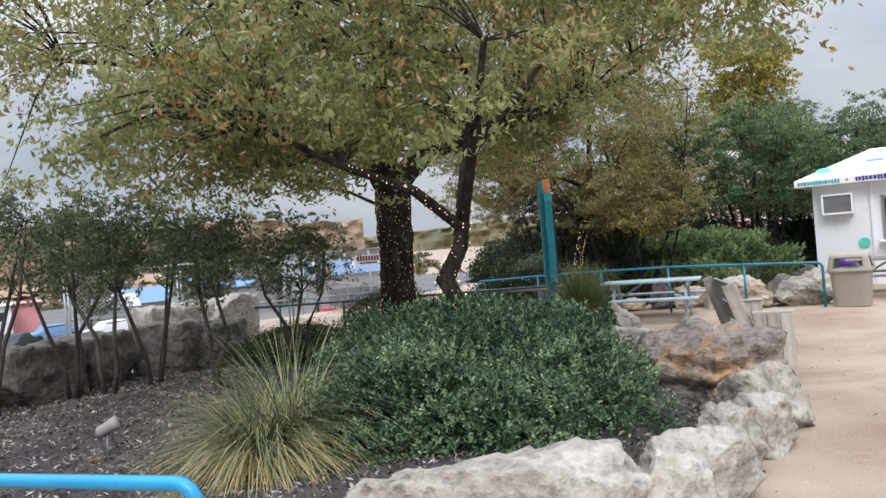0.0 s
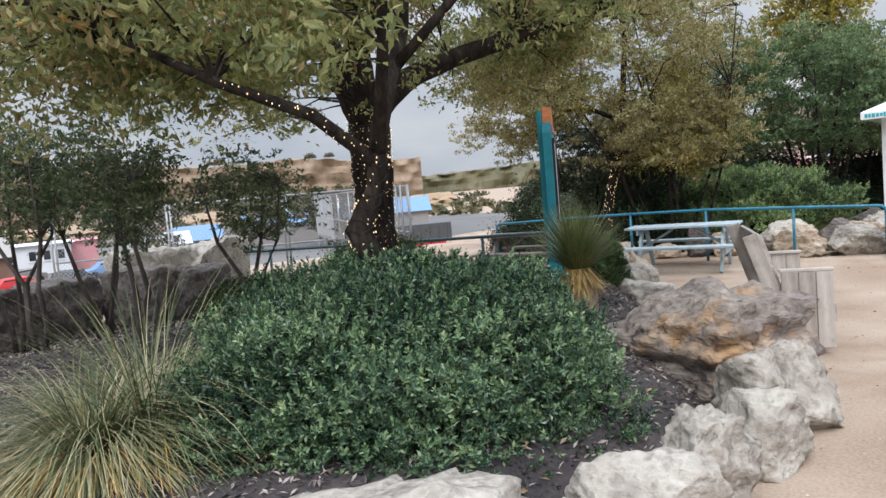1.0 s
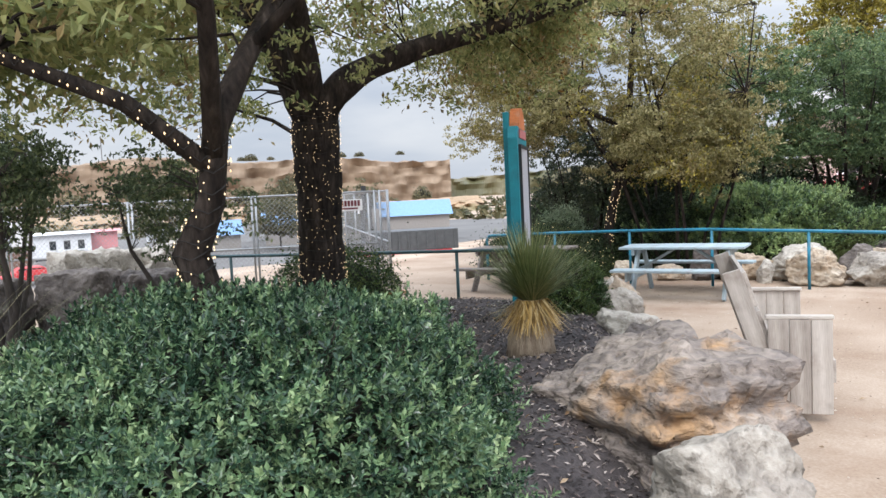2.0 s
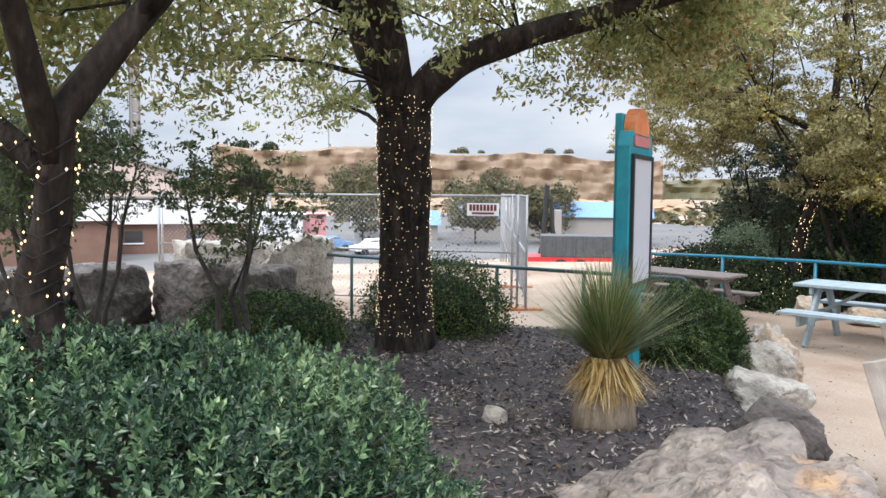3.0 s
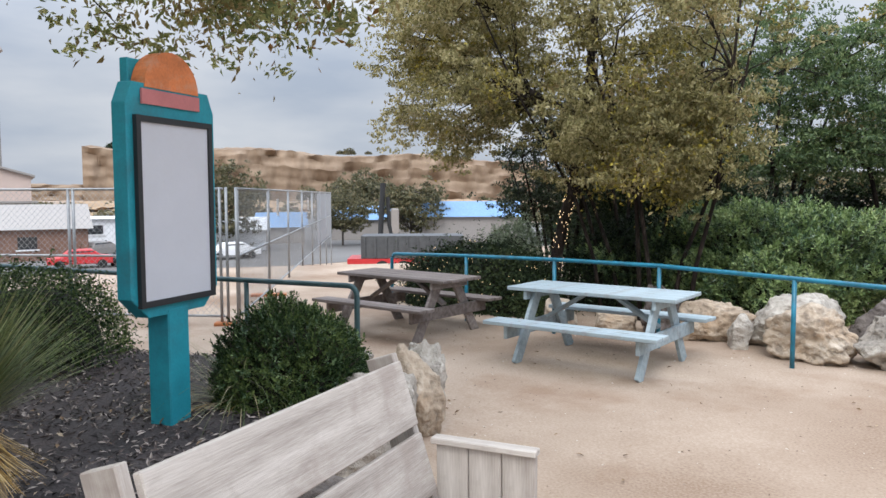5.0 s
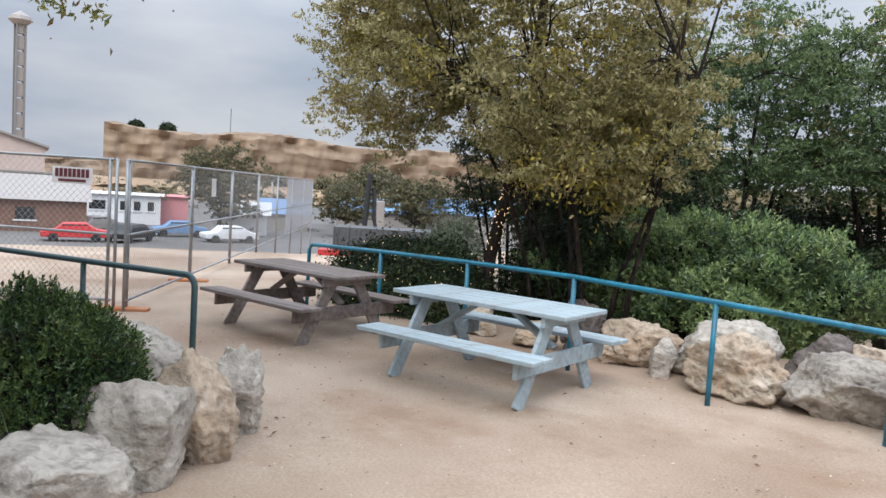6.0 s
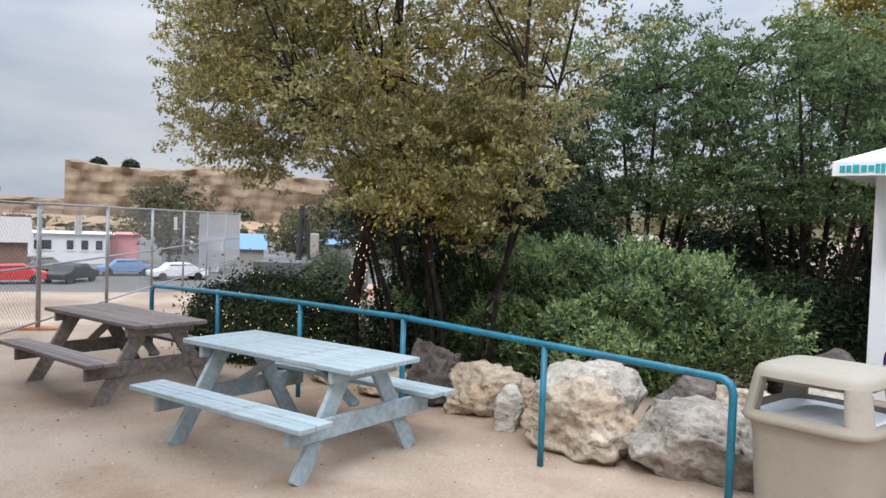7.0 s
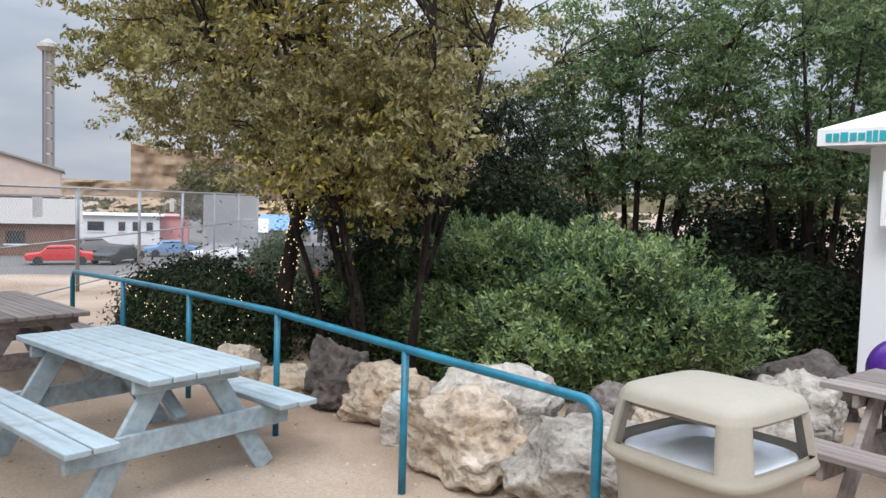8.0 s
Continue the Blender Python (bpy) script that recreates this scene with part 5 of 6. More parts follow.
def litter_bin(x, y, turn):
    th = thing("litter_bin", "beige moulded plastic litter bin with open-sided hood", "litter bin", pose(x, y, 0.0, 0, 0, turn) @ Matrix.Diagonal((1.18, 1.18, 1.0, 1)))
    part("body", loft([ring(0.25, 0.0), ring(0.255, 0.03), ring(0.285, 0.58), ring(0.295, 0.63), ring(0.312, 0.655, wave=-0.012), ring(0.29, 0.662), ring(0.27, 0.64), ring(0.24, 0.1)], close_bottom=True), M_CAN, th, smooth=True)
    part("liner", loft([ring(0.272, 0.665), ring(0.262, 0.70), ring(0.20, 0.67), ring(0.08, 0.72)], close_top=True), M_BAG, th, "white plastic bin liner", smooth=True)
    n = 48
    levels = [(0.65, 0.318), (0.668, 0.330), (0.69, 0.322), (0.72, 0.318), (0.915, 0.288), (0.945, 0.281), (0.968, 0.268), (0.985, 0.235), (0.998, 0.16), (1.004, 0.05)]
    hood = None
    for name, lo, hi in (("hood", 0, 3), ("hood_post", 3, 4), ("dome", 4, 9)):
        for corner in range(4) if name == "hood_post" else (None,):
            g = Geo()
            for shell_off in (0.0, 0.022):
                rows = [ring(max(h - shell_off, 0.01), z - (shell_off if lo >= 4 else 0.0), n=n) for z, h in levels[lo:hi + 1]]
                keep = [k for k in range(n) if corner is None or abs(((k + 0.5) * 360 / n - 45 - 90 * corner + 180) % 360 - 180) < 19]
                f = [(i * n + k, i * n + (k + 1) % n, (i + 1) * n + (k + 1) % n, (i + 1) * n + k) for i in range(len(rows) - 1) for k in keep]
                if name == "dome":
                    f.append(tuple((len(rows) - 1) * n + k for k in range(n)))
                g.add([p for r in rows for p in r], f)
            if corner is not None:
                k0, k1 = keep[0] if corner else keep[0], (keep[-1] + 1) % n
                for k in (k0, k1):
                    g.f.append((k, k + n, k + 3 * n, k + 2 * n))
                used = sorted({i for f in g.f for i in f})
                where = {old: i for i, old in enumerate(used)}
                g.v = [g.v[i] for i in used]
                g.f = [tuple(where[i] for i in f) for f in g.f]
            ob = part(name, g, M_CAN, th if hood is None else hood, smooth=True)
            hood = hood or ob
    return th


litter_bin(3.39, 15.84, -3)


# ---- ice kiosk ----
def kiosk():
    x0, x1, y0, y1, H = 2.42, 5.6, 20.15, 22.5, 2.42
    th = thing("kiosk", "small white snack kiosk with white hipped roof", "kiosk", pose(x0, y0, 0))
    W, D = x1 - x0, y1 - y0
    t = 0.1
    wx0, wx1, wz0, wz1 = 1.45, 2.75, 1.05, 2.0
    for cx, cz, sx, sz in ((wx0 / 2, H / 2, wx0, H), ((wx1 + W) / 2, H / 2, W - wx1, H), ((wx0 + wx1) / 2, wz0 / 2, wx1 - wx0, wz0), ((wx0 + wx1) / 2, (wz1 + H) / 2, wx1 - wx0, H - wz1)):
        part("wall_panel", Geo().box(cx, t / 2, cz, sx, t, sz), M_WHITE, th)
    part("side_wall", Geo().box(t / 2, (D + t) / 2, H / 2, t, D - t, H), M_WHITE, th)
    part("side_wall", Geo().box(W - t / 2, (D + t) / 2, H / 2, t, D - t, H), M_WHITE, th)
    part("back_wall", Geo().box(W / 2, D - t / 2, H / 2, W - 2 * t, t, H), M_WHITE, th)
    part("corner_trim", Geo().box(1.22, -0.02, H / 2, 0.05, 0.04, H), M_WHITE, th)
    win = part("window", Geo().box((wx0 + wx1) / 2, 0.05, (wz0 + wz1) / 2, wx1 - wx0, 0.02, wz1 - wz0), M_GLASS, th, "dark service window")
    g = Geo()
    for s in (0, 1):
        g.box(wx0 + s * (wx1 - wx0), -0.012, (wz0 + wz1) / 2, 0.06, 0.05, wz1 - wz0 + 0.12)
        g.box((wx0 + wx1) / 2, -0.012, wz0 + s * (wz1 - wz0), wx1 - wx0 - 0.06, 0.05, 0.06)
    part("frame", g, M_GREYMETAL, win)
    part("counter", Geo().box((wx0 + wx1) / 2, -0.14, 1.0, 1.5, 0.28, 0.04), M_WHITEROOF, th, bevel=0.005)
    o = 0.34
    e = [(-o, -o), (W + o, -o), (W + o, D + o), (-o, D + o)]
    ry, rz = D / 2, 3.22
    v = [(x, y, z) for z in (H - 0.02, H + 0.13) for x, y in e] + [(1.25, ry, rz), (W - 1.25, ry, rz)]
    part("roof", Geo().add(v, [(3, 2, 1, 0), (0, 1, 5, 4), (1, 2, 6, 5), (2, 3, 7, 6), (3, 0, 4, 7), (4, 5, 9, 8), (6, 7, 8, 9), (5, 6, 9), (7, 4, 8)]), M_WHITEROOF, th, "white hipped roof with deep fascia")
    # fascia lettering kept as bars
    r = np.random.default_rng(6)
    x = -0.27
    g = Geo()
    while x < 0.62:
        w = r.uniform(0.05, 0.08)
        h = r.uniform(0.06, 0.10)
        g.box(x + w / 2, -o - 0.004, H + 0.05, w * 0.8, 0.006, h)
        x += w
    part("lettering", g, M_TEALTEXT, th, "teal lettering bars")
    part("dot", Geo().tube([(0.78, -o - 0.002, H + 0.055), (0.78, -o - 0.01, H + 0.055)], 0.025, 12), M_RED, th, "red dot")
    g = Geo()
    x = 0.95
    while x < 2.2:
        w = r.uniform(0.05, 0.09)
        g.box(x + w / 2, -o - 0.004, H + 0.055, w * 0.8, 0.006, r.uniform(0.07, 0.11))
        x += w
    part("lettering", g, M_NAVY, th, "navy lettering bars")
    # round emblems lie on the front roof slope
    slope = math.atan2(rz - (H + 0.13), ry + o)
    for x, u, rr, mt, nm in ((0.28, 0.50, 0.17, M_MINT, "green_dot"), (1.35, 0.85, 0.26, M_PANEL, "emblem")):
        c = Vector((x, -o + u * math.cos(slope), H + 0.13 + u * math.sin(slope)))
        nrm = Vector((0, -math.sin(slope), math.cos(slope)))
        part(nm, Geo().tube([c - nrm * 0.002, c + nrm * 0.008], [rr, rr], 24), mt, th)
    c = Vector((1.35, -o + 0.85 * math.cos(slope), H + 0.13 + 0.85 * math.sin(slope))) + Vector((0, -math.sin(slope), math.cos(slope))) * 0.009
    part("emblem_bar", Geo().box(0, 0, 0, 0.36, 0.14, 0.006), M_BLUETENT, th, m=Matrix.Translation(c) @ pose(0, 0, 0, math.degrees(slope)))
    part("green_ball", Geo().tube([(1.02, -0.001, 0.98), (1.02, -0.03, 0.98)], [0.13, 0.12], 24), M_MINT, th, "round green sign disc")
    # window air conditioner
    ac = part("air_conditioner", Geo().box(0.53, -0.10, 1.935, 0.60, 0.20, 0.40), M_GREYMETAL, th, "grey window air conditioner in a white frame", bevel=0.01)
    g = Geo()
    for s in (-1, 1):
        g.box(0.53 + s * 0.31, -0.13, 1.935, 0.04, 0.22, 0.48)
        g.box(0.53, -0.13, 1.935 + s * 0.22, 0.58, 0.22, 0.04)
    part("frame", g, M_WHITEROOF, ac)
    for k in range(9):
        part("slat", Geo().box(0.53, -0.207, 1.79 + 0.036 * k, 0.54, 0.012, 0.008), M_STEEL, ac)
    return th


kiosk()
ball = thing("purple_ball", "glossy purple plastic ball on a dark stand beside the kiosk", "ball", pose(3.05, 19.3, 0.56) @ Matrix.Diagonal((0.9, 0.9, 0.97, 1)))
part("shell", loft([[(0.27 * math.sin(a) * math.cos(t), 0.27 * math.sin(a) * math.sin(t), -0.27 * math.cos(a)) for t in np.linspace(0, 2 * math.pi, 32, endpoint=False)] for a in np.linspace(0.03, math.pi - 0.03, 18)], True, True), M_PURPLE, ball, smooth=True)
part("base_ring", Geo().tube([(0, 0, -0.57), (0, 0, -0.54), (0, 0, -0.50), (0, 0, -0.22)], [0.24, 0.24, 0.11, 0.12], 24), M_DARK, ball)


# ---- chain-link fence ----
def fence_run(label, p0, p1, n, z1=1.84, screen_from=None, mid=0.92):
    p0, p1 = Vector(p0), Vector(p1)
    th = thing("chain_link_fence", label, "fence", pose(p0.x, p0.y, 0), "site fences")
    d = p1 - p0
    L = d.length
    u = d / L
    for k in range(n + 1):
        q = u * (L * k / n)
        gz = float(ground_z(p0.x + q.x, p0.y + q.y))
        for s in (-0.035, 0.035) if k else (-0.045, 0.045):
            part("post", Geo().tube([(q.x + u.x * s, q.y + u.y * s, gz - 0.05), (q.x + u.x * s, q.y + u.y * s, z1)], 0.02, 8), M_STEEL, th, smooth=True)
    for z in (z1 - 0.02, mid, 0.12):
        part("rail", Geo().tube([(0, 0, z), (d.x, d.y, z)], 0.017, 8), M_STEEL, th, smooth=True)
    g = Geo()
    zb, zt, step = 0.12, z1 - 0.02, 0.085
    h = zt - zb
    s = -h
    side = Vector((-u.y, u.x, 0)) * 0.0015
    while s < L:
        for sign in (1, -1):
            a, b = s, s + h
            za, zz = (zb, zt) if sign == 1 else (zt, zb)
            if a < 0:
                za += (zz - za) * (-a / h)
                a = 0
            if b > L:
                zz = za + (zz - za) * ((L - a) / (b - a))
                b = L
            if b > a:
                A, B = Vector((u.x * a, u.y * a, za)), Vector((u.x * b, u.y * b, zz))
                g.add([A - side, A + side, A + Vector((0, 0, 0.0042)), B - side, B + side, B + Vector((0, 0, 0.0042))], [(0, 1, 4, 3), (1, 2, 5, 4), (2, 0, 3, 5)])
        s += step
    part("wire_mesh", g, M_STEEL, th)
    if screen_from is not None:
        part("screen", Geo().box(0, 0, 0, L - screen_from, 0.012, 1.6), M_SCREEN, th, "pale fabric wind screen",
             m=Matrix.Translation((u.x * (screen_from + L) / 2, u.y * (screen_from + L) / 2, 0.98)) @ pose(0, 0, 0, 0, 0, math.degrees(math.atan2(u.y, u.x))))
    return th


CORNER = (-4.62, 12.85, 0)
far_run = fence_run("galvanised chain-link site fence beyond the tables", CORNER, (-20.4, 25.8, 0), 7, screen_from=13.5)
for fx, fy in ((-0.04, 0.0), (-2.28, 1.85)):
    part("foot", Geo().box(0, 0, 0.02, 0.60, 0.16, 0.05), M_ORANGE, far_run, "flat orange plastic foot", bevel=0.012, m=pose(fx, fy, float(ground_z(CORNER[0] + fx, CORNER[1] + fy)), 0, 0, 52))
left_run = fence_run("galvanised chain-link site fence behind the rail", (-4.75, 12.72, 0), (-9.75, 8.65, 0), 3)
banner = thing("fence_banner", "small white banner with dark red lettering on the fence", "banner", pose(-5.13, 12.37, 1.60, 0, 0, 39.1))
part("sheet", Geo().box(0, 0, 0, 0.52, 0.006, 0.20), M_WHITEROOF, banner)
g = Geo()
for k in range(8):
    g.box(-0.20 + 0.057 * k, -0.006, 0.03, 0.042, 0.006, 0.10)
g.box(0, -0.006, -0.06, 0.36, 0.006, 0.03)
part("lettering", g, plain("dark_maroon_ink", (0.14, 0.03, 0.04)), banner, "dark red lettering bars")
for x, y in ((-8.2, 15.75), (-13.2, 19.85)):
    nb = thing("notice", "small pale notice with red bars on the fence", "notice", pose(x + 0.05, y - 0.06, 1.5, 0, 0, -39))
    part("sheet", Geo().box(0, 0, 0, 0.32, 0.006, 0.32), M_WHITEROOF, nb)
    part("bar", Geo().box(0, -0.006, 0.08, 0.24, 0.006, 0.05), M_RED, nb)


# ---- far things ----
EYE0 = Vector((4.4, 7.5, 1.8))


def far(az, dist, z=0.0):
    a = radians(az)
    return Vector((EYE0.x + dist * math.sin(a), EYE0.y + dist * math.cos(a), z))


def facing(az, dist, z=0.0, turn=0.0):
    p = far(az, dist, z)
    return pose(p.x, p.y, p.z, 0, 0, -az + turn)


# quarry cliff and ridge: a far scarp built as a lumpy sheet with depth
def scarp(name, label, az0, az1, dist, top, mat, seed, base=-14.0, shelf=0.35):
    r = np.random.default_rng(seed)
    n = 420
    az = np.linspace(az0, az1, n)
    rows = []
    prof = [(0.0, 0), (0.04, 1), (0.22, 2), (0.40, 3), (0.58, 4), (0.74, 5), (0.88, 6), (0.97, 7), (1.0, 8), (1.0, 9)]
    depth = [-60, -14, -8, -7, -4, -3, 0, 1, 14, 260]
    tops = np.array([top(a) for a in az])
    for (h, k), dp in zip(prof, depth):
        row = []
        for i, a in enumerate(az):
            j = noise.noise(Vector((a * 0.9, k * 1.7, seed))) * 9 + noise.noise(Vector((a * 2.1, k, seed + 5))) * 2.0
            p = far(a, dist + dp + j, base + (tops[i] - base) * h + ((noise.noise(Vector((a * 1.7, k * 1.9, 2.0))) * 1.2 + noise.noise(Vector((a * 0.8, k * 3.7, 4.0))) * 1.0) * min(1.0, dist / 500) if 0 < k else 0))
            row.append(p)
        rows.append(row)
    v = [p for row in rows for p in row]
    f = [(k * n + i, k * n + i + 1, (k + 1) * n + i + 1, (k + 1) * n + i) for k in range(len(rows) - 1) for i in range(n - 1)]
    ob = part(name, Geo().add(v, f), mat)
    return tagged(ob, label, "cliff", kind="structure")


scarp("quarry_cliff", "far orange-brown quarry cliff with layered rock", -70.9, -38, 560, lambda a: 34.0 + 2.0 * math.sin(a * 0.5) - 0.35 * max(a + 58, 0), M_CLIFF, 3)
scarp("earth_slope", "bare orange-tan earth slope below the quarry cliff", -71.4, -36, 215, lambda a: -1.6 + 0.5 * math.sin(a * 0.8), M_EARTH, 9, base=-4.6)
scarp("ridge", "low far brown ridge with scrub", -130, -69, 900, lambda a: 14.0, M_CLIFF, 5)
scarp("ridge", "low far wooded ridge", -40, 25, 800, lambda a: 20.0 + 4 * math.sin(a * 0.2), M_SCRUB, 7)
lr = np.random.default_rng(71)
for k in range(26):
    a = -69 + 30 * lr.random()
    top_side = k < 11
    z = 33.5 if top_side else -9 + 10 * lr.random()
    dd = 606 if top_side else 500 + 25 * lr.random()
    p = far(a, dd, z)
    rr = lr.uniform(3, 6) if top_side else lr.uniform(5, 12)
    bush("scrub_tree", "rounded scrub tree on the far quarry cliff", tuple(p), (rr, rr, rr * (0.8 if top_side else 1.1)), M_SCRUB, 500, (rr * 0.22, rr * 0.12), seed=80 + k, category="tree")

for a in (-68.9, -66.8):
    bush("scrub_tree", "dark rounded scrub tree on the far cliff's edge", tuple(far(a, 590, 33.5)), (7.0, 6.0, 6.0), M_THICKET, 900, (1.4, 0.8), seed=int(200 - a), category="tree")

# ride tower
tp = far(-76.0, 600, -5)
tower = thing("ride_tower", "tall slender pale lattice drop-ride tower on the horizon", "tower", pose(*tp) @ Matrix.Diagonal((1.8, 1.8, 1.75, 1)))
for sx in (-1, 1):
    for sy in (-1, 1):
        part("leg", Geo().box(sx * 1.5, sy * 1.5, 30, 0.6, 0.6, 60), M_GREYMETAL, tower)
for k in range(10):
    part("brace", Geo().box(0, 0, 3 + 6 * k, 2.6, 2.6, 5.2), M_PALEROOF, tower)
part("cap", Geo().tube([(0, 0, 58), (0, 0, 59.5), (0, 0, 61), (0, 0, 63)], [2.5, 4.2, 3.6, 0.6], 16), M_PALEROOF, tower)
part("gondola", Geo().tube([(0, 0, 9), (0, 0, 13)], [2.4, 2.4], 12), M_YELLOWP, tower)
mp = far(-62.6, 600, 32)
mast = thing("radio_mast", "thin grey radio mast on the cliff top", "mast", pose(*mp))
part("pole", Geo().tube([(0, 0, 0), (0, 0, 22)], 0.35, 6), M_GREYMETAL, mast)

LOT = -3.6
lot = grid_mesh("road", np.linspace(-150, -44, 12), np.linspace(0, 120, 12), lambda X, Y: np.full(X.shape, LOT + 0.03), plain("worn_grey_asphalt", (0.13, 0.125, 0.12), rough=0.95, vary=0.3, scale=0.1))
tagged(lot, "worn grey asphalt of the lower car park", "road", kind="structure")
fr = np.random.default_rng(91)
fc = []
for _ in range(330):
    a, dd = fr.uniform(-90, -33), fr.uniform(130, 470)
    p = far(a, dd)
    hgt = fr.uniform(1.4, 3.4)
    q = unit(fr.normal(size=(46, 3)))
    q[:, 2] = np.abs(q[:, 2])
    fc.append(np.array([p.x, p.y, LOT - 0.5]) + q * np.array([hgt * 0.9, hgt * 0.9, hgt]) * fr.uniform(0.6, 1.0, (46, 1)))
fc = np.concatenate(fc)
tagged(new("far_woods", quad_mesh("far_woods", leaves(fc, 1.9, 1.0), M_SCRUB)), "olive and brown scrub woods below the far cliff", "woods", kind="stuff")


def gabled(name, label, m, w, d, h, rise, wall, roof, windows=(), door=None):
    th = thing(name, label, "building", m)
    part("wall", Geo().box(0, d / 2, h / 2, w, d, h), wall, th)
    v = [(-w / 2 - 0.4, -0.4, h), (w / 2 + 0.4, -0.4, h), (w / 2 + 0.4, d + 0.4, h), (-w / 2 - 0.4, d + 0.4, h), (-w / 2 - 0.4, d / 2, h + rise), (w / 2 + 0.4, d / 2, h + rise)]
    part("roof", Geo().add(v, [(3, 2, 1, 0), (0, 1, 5, 4), (2, 3, 4, 5), (1, 2, 5), (3, 0, 4)]), roof, th)
    for x, z, ww, hh in windows:
        wd = part("window", Geo().box(x, -0.03, z, ww, 0.08, hh), M_GLASS, th)
        part("frame", Geo().box(x, -0.035, z - hh / 2 - 0.08, ww + 0.3, 0.12, 0.12), M_WHITEROOF, wd)
    return th


hall = thing("hall", "large pinkish beige gabled hall with brick base", "building", pose(-149.8, 51.9, LOT, 0, 0, 75.2))
hw, he, hp, hd = 60.0, 8.9, 17.6, 30.0
prof = [(-hw, 2.6), (0, 2.6), (0, he), (-hw / 2, hp), (-hw, he)]
v = [(x, y, z) for y in (0, hd) for x, z in prof]
part("wall", Geo().add(v, [tuple(range(5)), tuple(range(9, 4, -1))] + [(i, i + 5, (i + 1) % 5 + 5, (i + 1) % 5) for i in (0, 1, 4)]), M_BEIGE, hall)
part("brick_base", Geo().box(-hw / 2, hd / 2, 1.3, hw - 0.1, hd - 0.1, 2.6), M_BRICK, hall)
v = [(x, y, z + dz) for dz in (0.02, 0.4) for y in (-0.7, hd + 0.7) for x, z in ((0.7, he - 0.18), (-hw / 2, hp), (-hw - 0.7, he - 0.18))]
part("roof", Geo().add(v, [(0, 1, 4, 3), (1, 2, 5, 4), (6, 9, 10, 7), (7, 10, 11, 8), (0, 6, 7, 1), (1, 7, 8, 2), (3, 4, 10, 9), (4, 5, 11, 10), (0, 3, 9, 6), (2, 8, 11, 5)]), M_PALEROOF, hall)
part("canopy", Geo().box(-9, -2.0, 4.2, 20, 4.0, 0.35), M_PALEROOF, hall)
for k in range(3):
    wd = part("window", Geo().box(-5 - 6 * k, -0.04, 1.5, 2.2, 0.1, 1.3), M_GLASS, hall)
    part("frame", Geo().box(-5 - 6 * k, -0.06, 0.78, 2.5, 0.16, 0.14), M_WHITEROOF, wd)
gabled("brick_house", "low brown brick building with pale roof", facing(-75.8, 70, LOT), 13, 8, 2.6, 2.0, M_BRICK, M_PALEROOF, [(-3, 1.5, 1.4, 1.0), (2, 1.5, 1.4, 1.0)])
gabled("brick_house", "low brown brick building with flat pale canopy", facing(-86, 62, LOT), 14, 8, 3.2, 0.8, M_BRICK, M_PALEROOF, [(-3, 1.5, 1.4, 1.0), (2, 1.5, 1.4, 1.0)])
gabled("white_building", "long low white building with small dark windows", facing(-68.6, 84, LOT), 7.5, 6, 3.0, 0.2, M_WHITE, M_WHITEROOF, [(-2.2, 1.9, 1.5, 0.9), (0.2, 1.9, 0.6, 0.9), (1.5, 1.9, 0.6, 0.9), (2.8, 1.9, 0.6, 0.9)])
gabled("pink_shed", "faded pink shed beside the white building", facing(-65.2, 86, LOT), 2.8, 4, 3.0, 0.2, M_PINK, M_PINK)
for az, dd, w, h in ((-51, 90, 9, 2.4), (-43.5, 80, 10, 3.0), (-57.5, 85, 5, 1.8), (-47, 100, 8, 2.4)):
    gabled("blue_canopy", "blue fabric canopy at the far water park", facing(az, dd, LOT), w, 6, h, 1.6, M_PALEROOF, M_BLUETENT)
gabled("white_tent", "white event tent in the lower lot", facing(-60.5, 75, LOT), 5, 4, 2.0, 1.2, M_WHITE, M_WHITEROOF)


def car(label, m, paint):
    th = thing("car", label, "car", m, "parked cars")
    prof = [(-2.2, 0.35), (-2.25, 0.75), (-1.3, 0.88), (-0.75, 1.35), (0.75, 1.4), (1.45, 0.95), (2.2, 0.85), (2.25, 0.35)]
    n = len(prof)
    v = [(x, y * (0.85 if z > 1.0 else 0.9), z) for y in (-1, 1) for x, z in prof]
    part("body", Geo().add(v, [tuple(range(n)), tuple(range(2 * n - 1, n - 1, -1))] + [(i, i + n, (i + 1) % n + n, (i + 1) % n) for i in range(n)]), paint, th, bevel=0.05)
    for s in (-1, 1):
        part("window", Geo().box(0, s * 0.84, 1.13, 1.7, 0.06, 0.32), M_GLASS, th)
        for x in (-1.4, 1.4):
            part("wheel", Geo().tube([(x, s * 0.7, 0.33), (x, s * 0.92, 0.33)], 0.33, 16), M_TYRE, th)
    return th


car("red car parked in the lower lot", facing(-71.0, 62, LOT, 4), M_RED)
car("black truck parked in the lower lot", facing(-67.6, 63, LOT, 60), M_BLACK)
car("white car parked in the lower lot", facing(-61.0, 66, LOT, 20), M_WHITE)
car("silver car parked in the lower lot", facing(-70.0, 72, LOT, 40), M_PALEROOF)
car("blue car parked in the lower lot", facing(-64.5, 70, LOT, 10), M_BLUETENT)
car("red car parked behind the far trees", facing(-12, 42, 0.0, 10), M_RED)

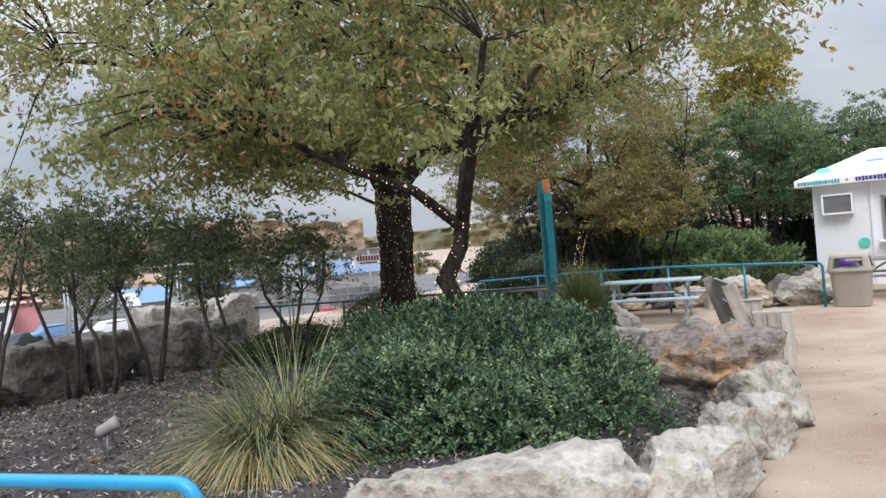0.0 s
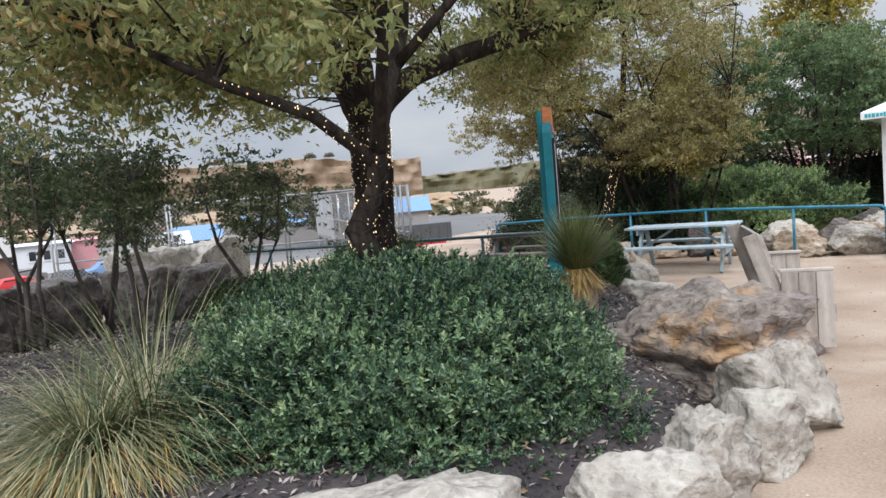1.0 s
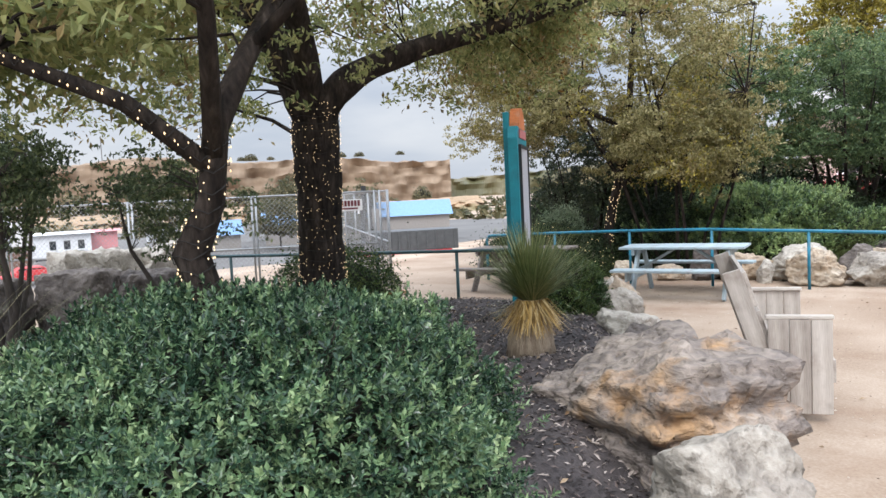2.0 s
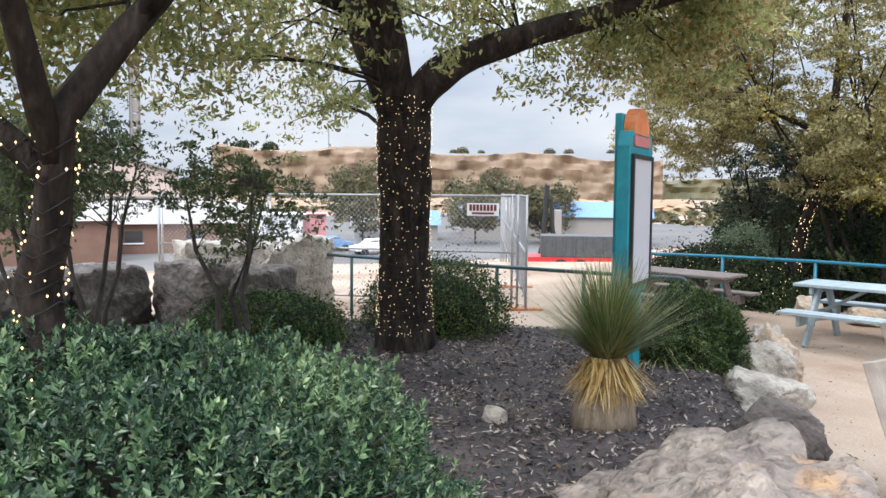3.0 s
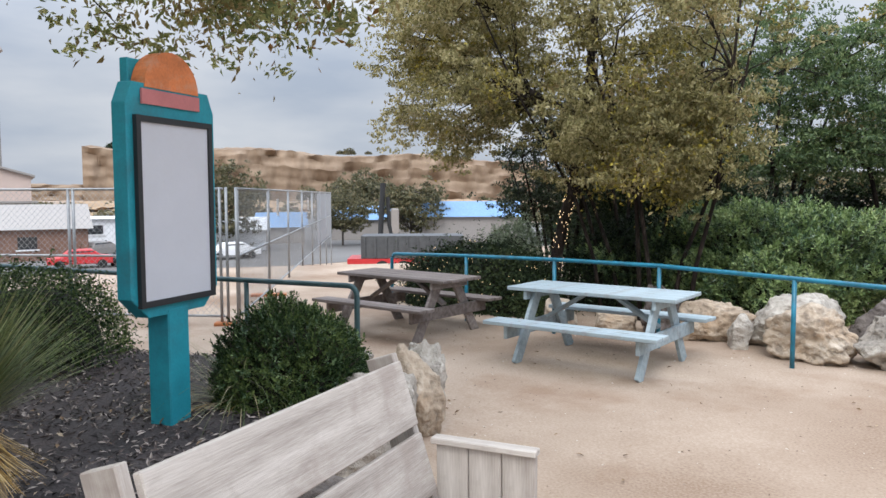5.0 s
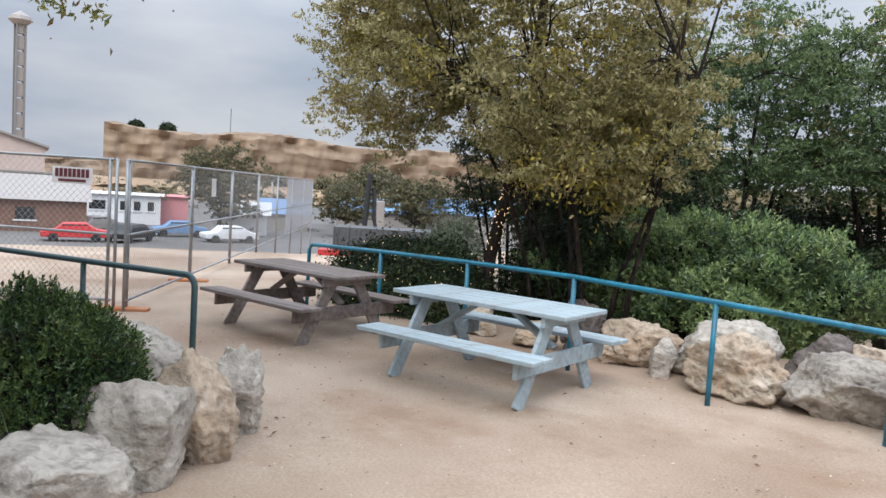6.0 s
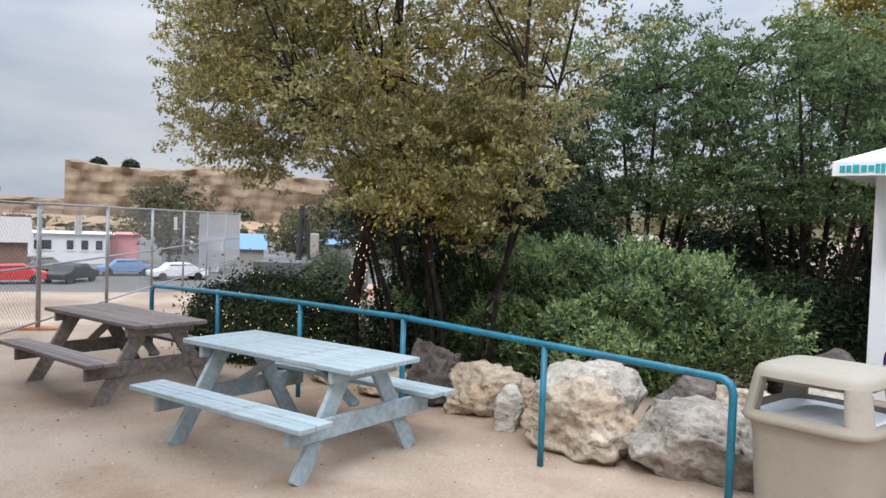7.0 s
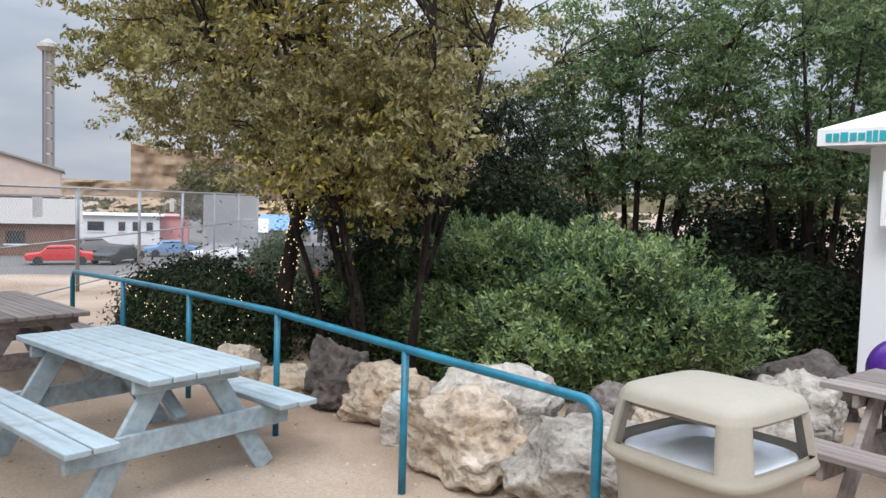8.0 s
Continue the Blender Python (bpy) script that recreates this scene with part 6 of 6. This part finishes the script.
cx, cy = far(-47.4, 25).xy
cz = float(ground_z(cx, cy))
cont = thing("container", "long dark grey skip container on a red trailer", "container", pose(cx, cy, cz, 0, 0, 47.4))
M_SKIP = plain("dark_grey_container_paint", (0.075, 0.08, 0.085), rough=0.6, vary=0.25)
part("body", Geo().box(0, 1, 0.92, 3.4, 1.6, 0.74), M_SKIP, cont)
for k in range(10):
    part("rib", Geo().box(-1.58 + 0.35 * k, 0.17, 0.92, 0.06, 0.06, 0.7), M_SKIP, cont)
trailer = thing("trailer", "low red flatbed trailer under the container", "trailer", pose(cx, cy, cz, 0, 0, 47.4))
part("bed", Geo().box(-0.35, 1, 0.44, 3.6, 1.7, 0.2), M_RED, trailer)
part("drawbar", Geo().tube([(1.4, 1, 0.4), (2.3, 1, 0.36)], 0.05, 8), M_RED, trailer)
for sx in (-1.0, -0.3):
    for sy in (0.2, 1.8):
        part("wheel", Geo().tube([(sx, sy - 0.1, 0.24), (sx, sy + 0.1, 0.24)], 0.24, 14), M_TYRE, trailer)
lx, ly = far(-49.8, 33).xy
lift = thing("boom_lift", "dark boom lift mast with yellow base", "machine", pose(lx, ly, float(ground_z(lx, ly)), 0, 0, 49.8))
part("mast", Geo().tube([(-0.5, 0, 0.9), (-0.1, 0, 2.6), (0.05, 0, 5.2)], 0.12, 8), M_BLACK, lift)
part("arm", Geo().tube([(0.9, 0, 0.9), (0.3, 0, 3.4), (0.25, 0, 4.6)], 0.09, 8), M_BLACK, lift)
part("boom_cover", Geo().box(0.55, 0.1, 3.0, 0.35, 0.3, 2.2), M_PALEROOF, lift, bevel=0.04)
part("cabin", Geo().box(0.5, 0.3, 0.75, 1.6, 1.4, 0.8), M_YELLOWP, lift, bevel=0.08)
for sx in (-0.1, 1.1):
    part("wheel", Geo().tube([(sx, -0.5, 0.35), (sx, -0.25, 0.35)], 0.35, 14), M_TYRE, lift)
back = gabled("pale_house", "pale pink house glimpsed behind the live oaks", facing(-8.5, 42, 0.0), 9, 6, 5.0, 1.5, M_BEIGE, M_PALEROOF, [(-2, 2.5, 1.2, 1.4), (2, 2.5, 1.2, 1.4)])
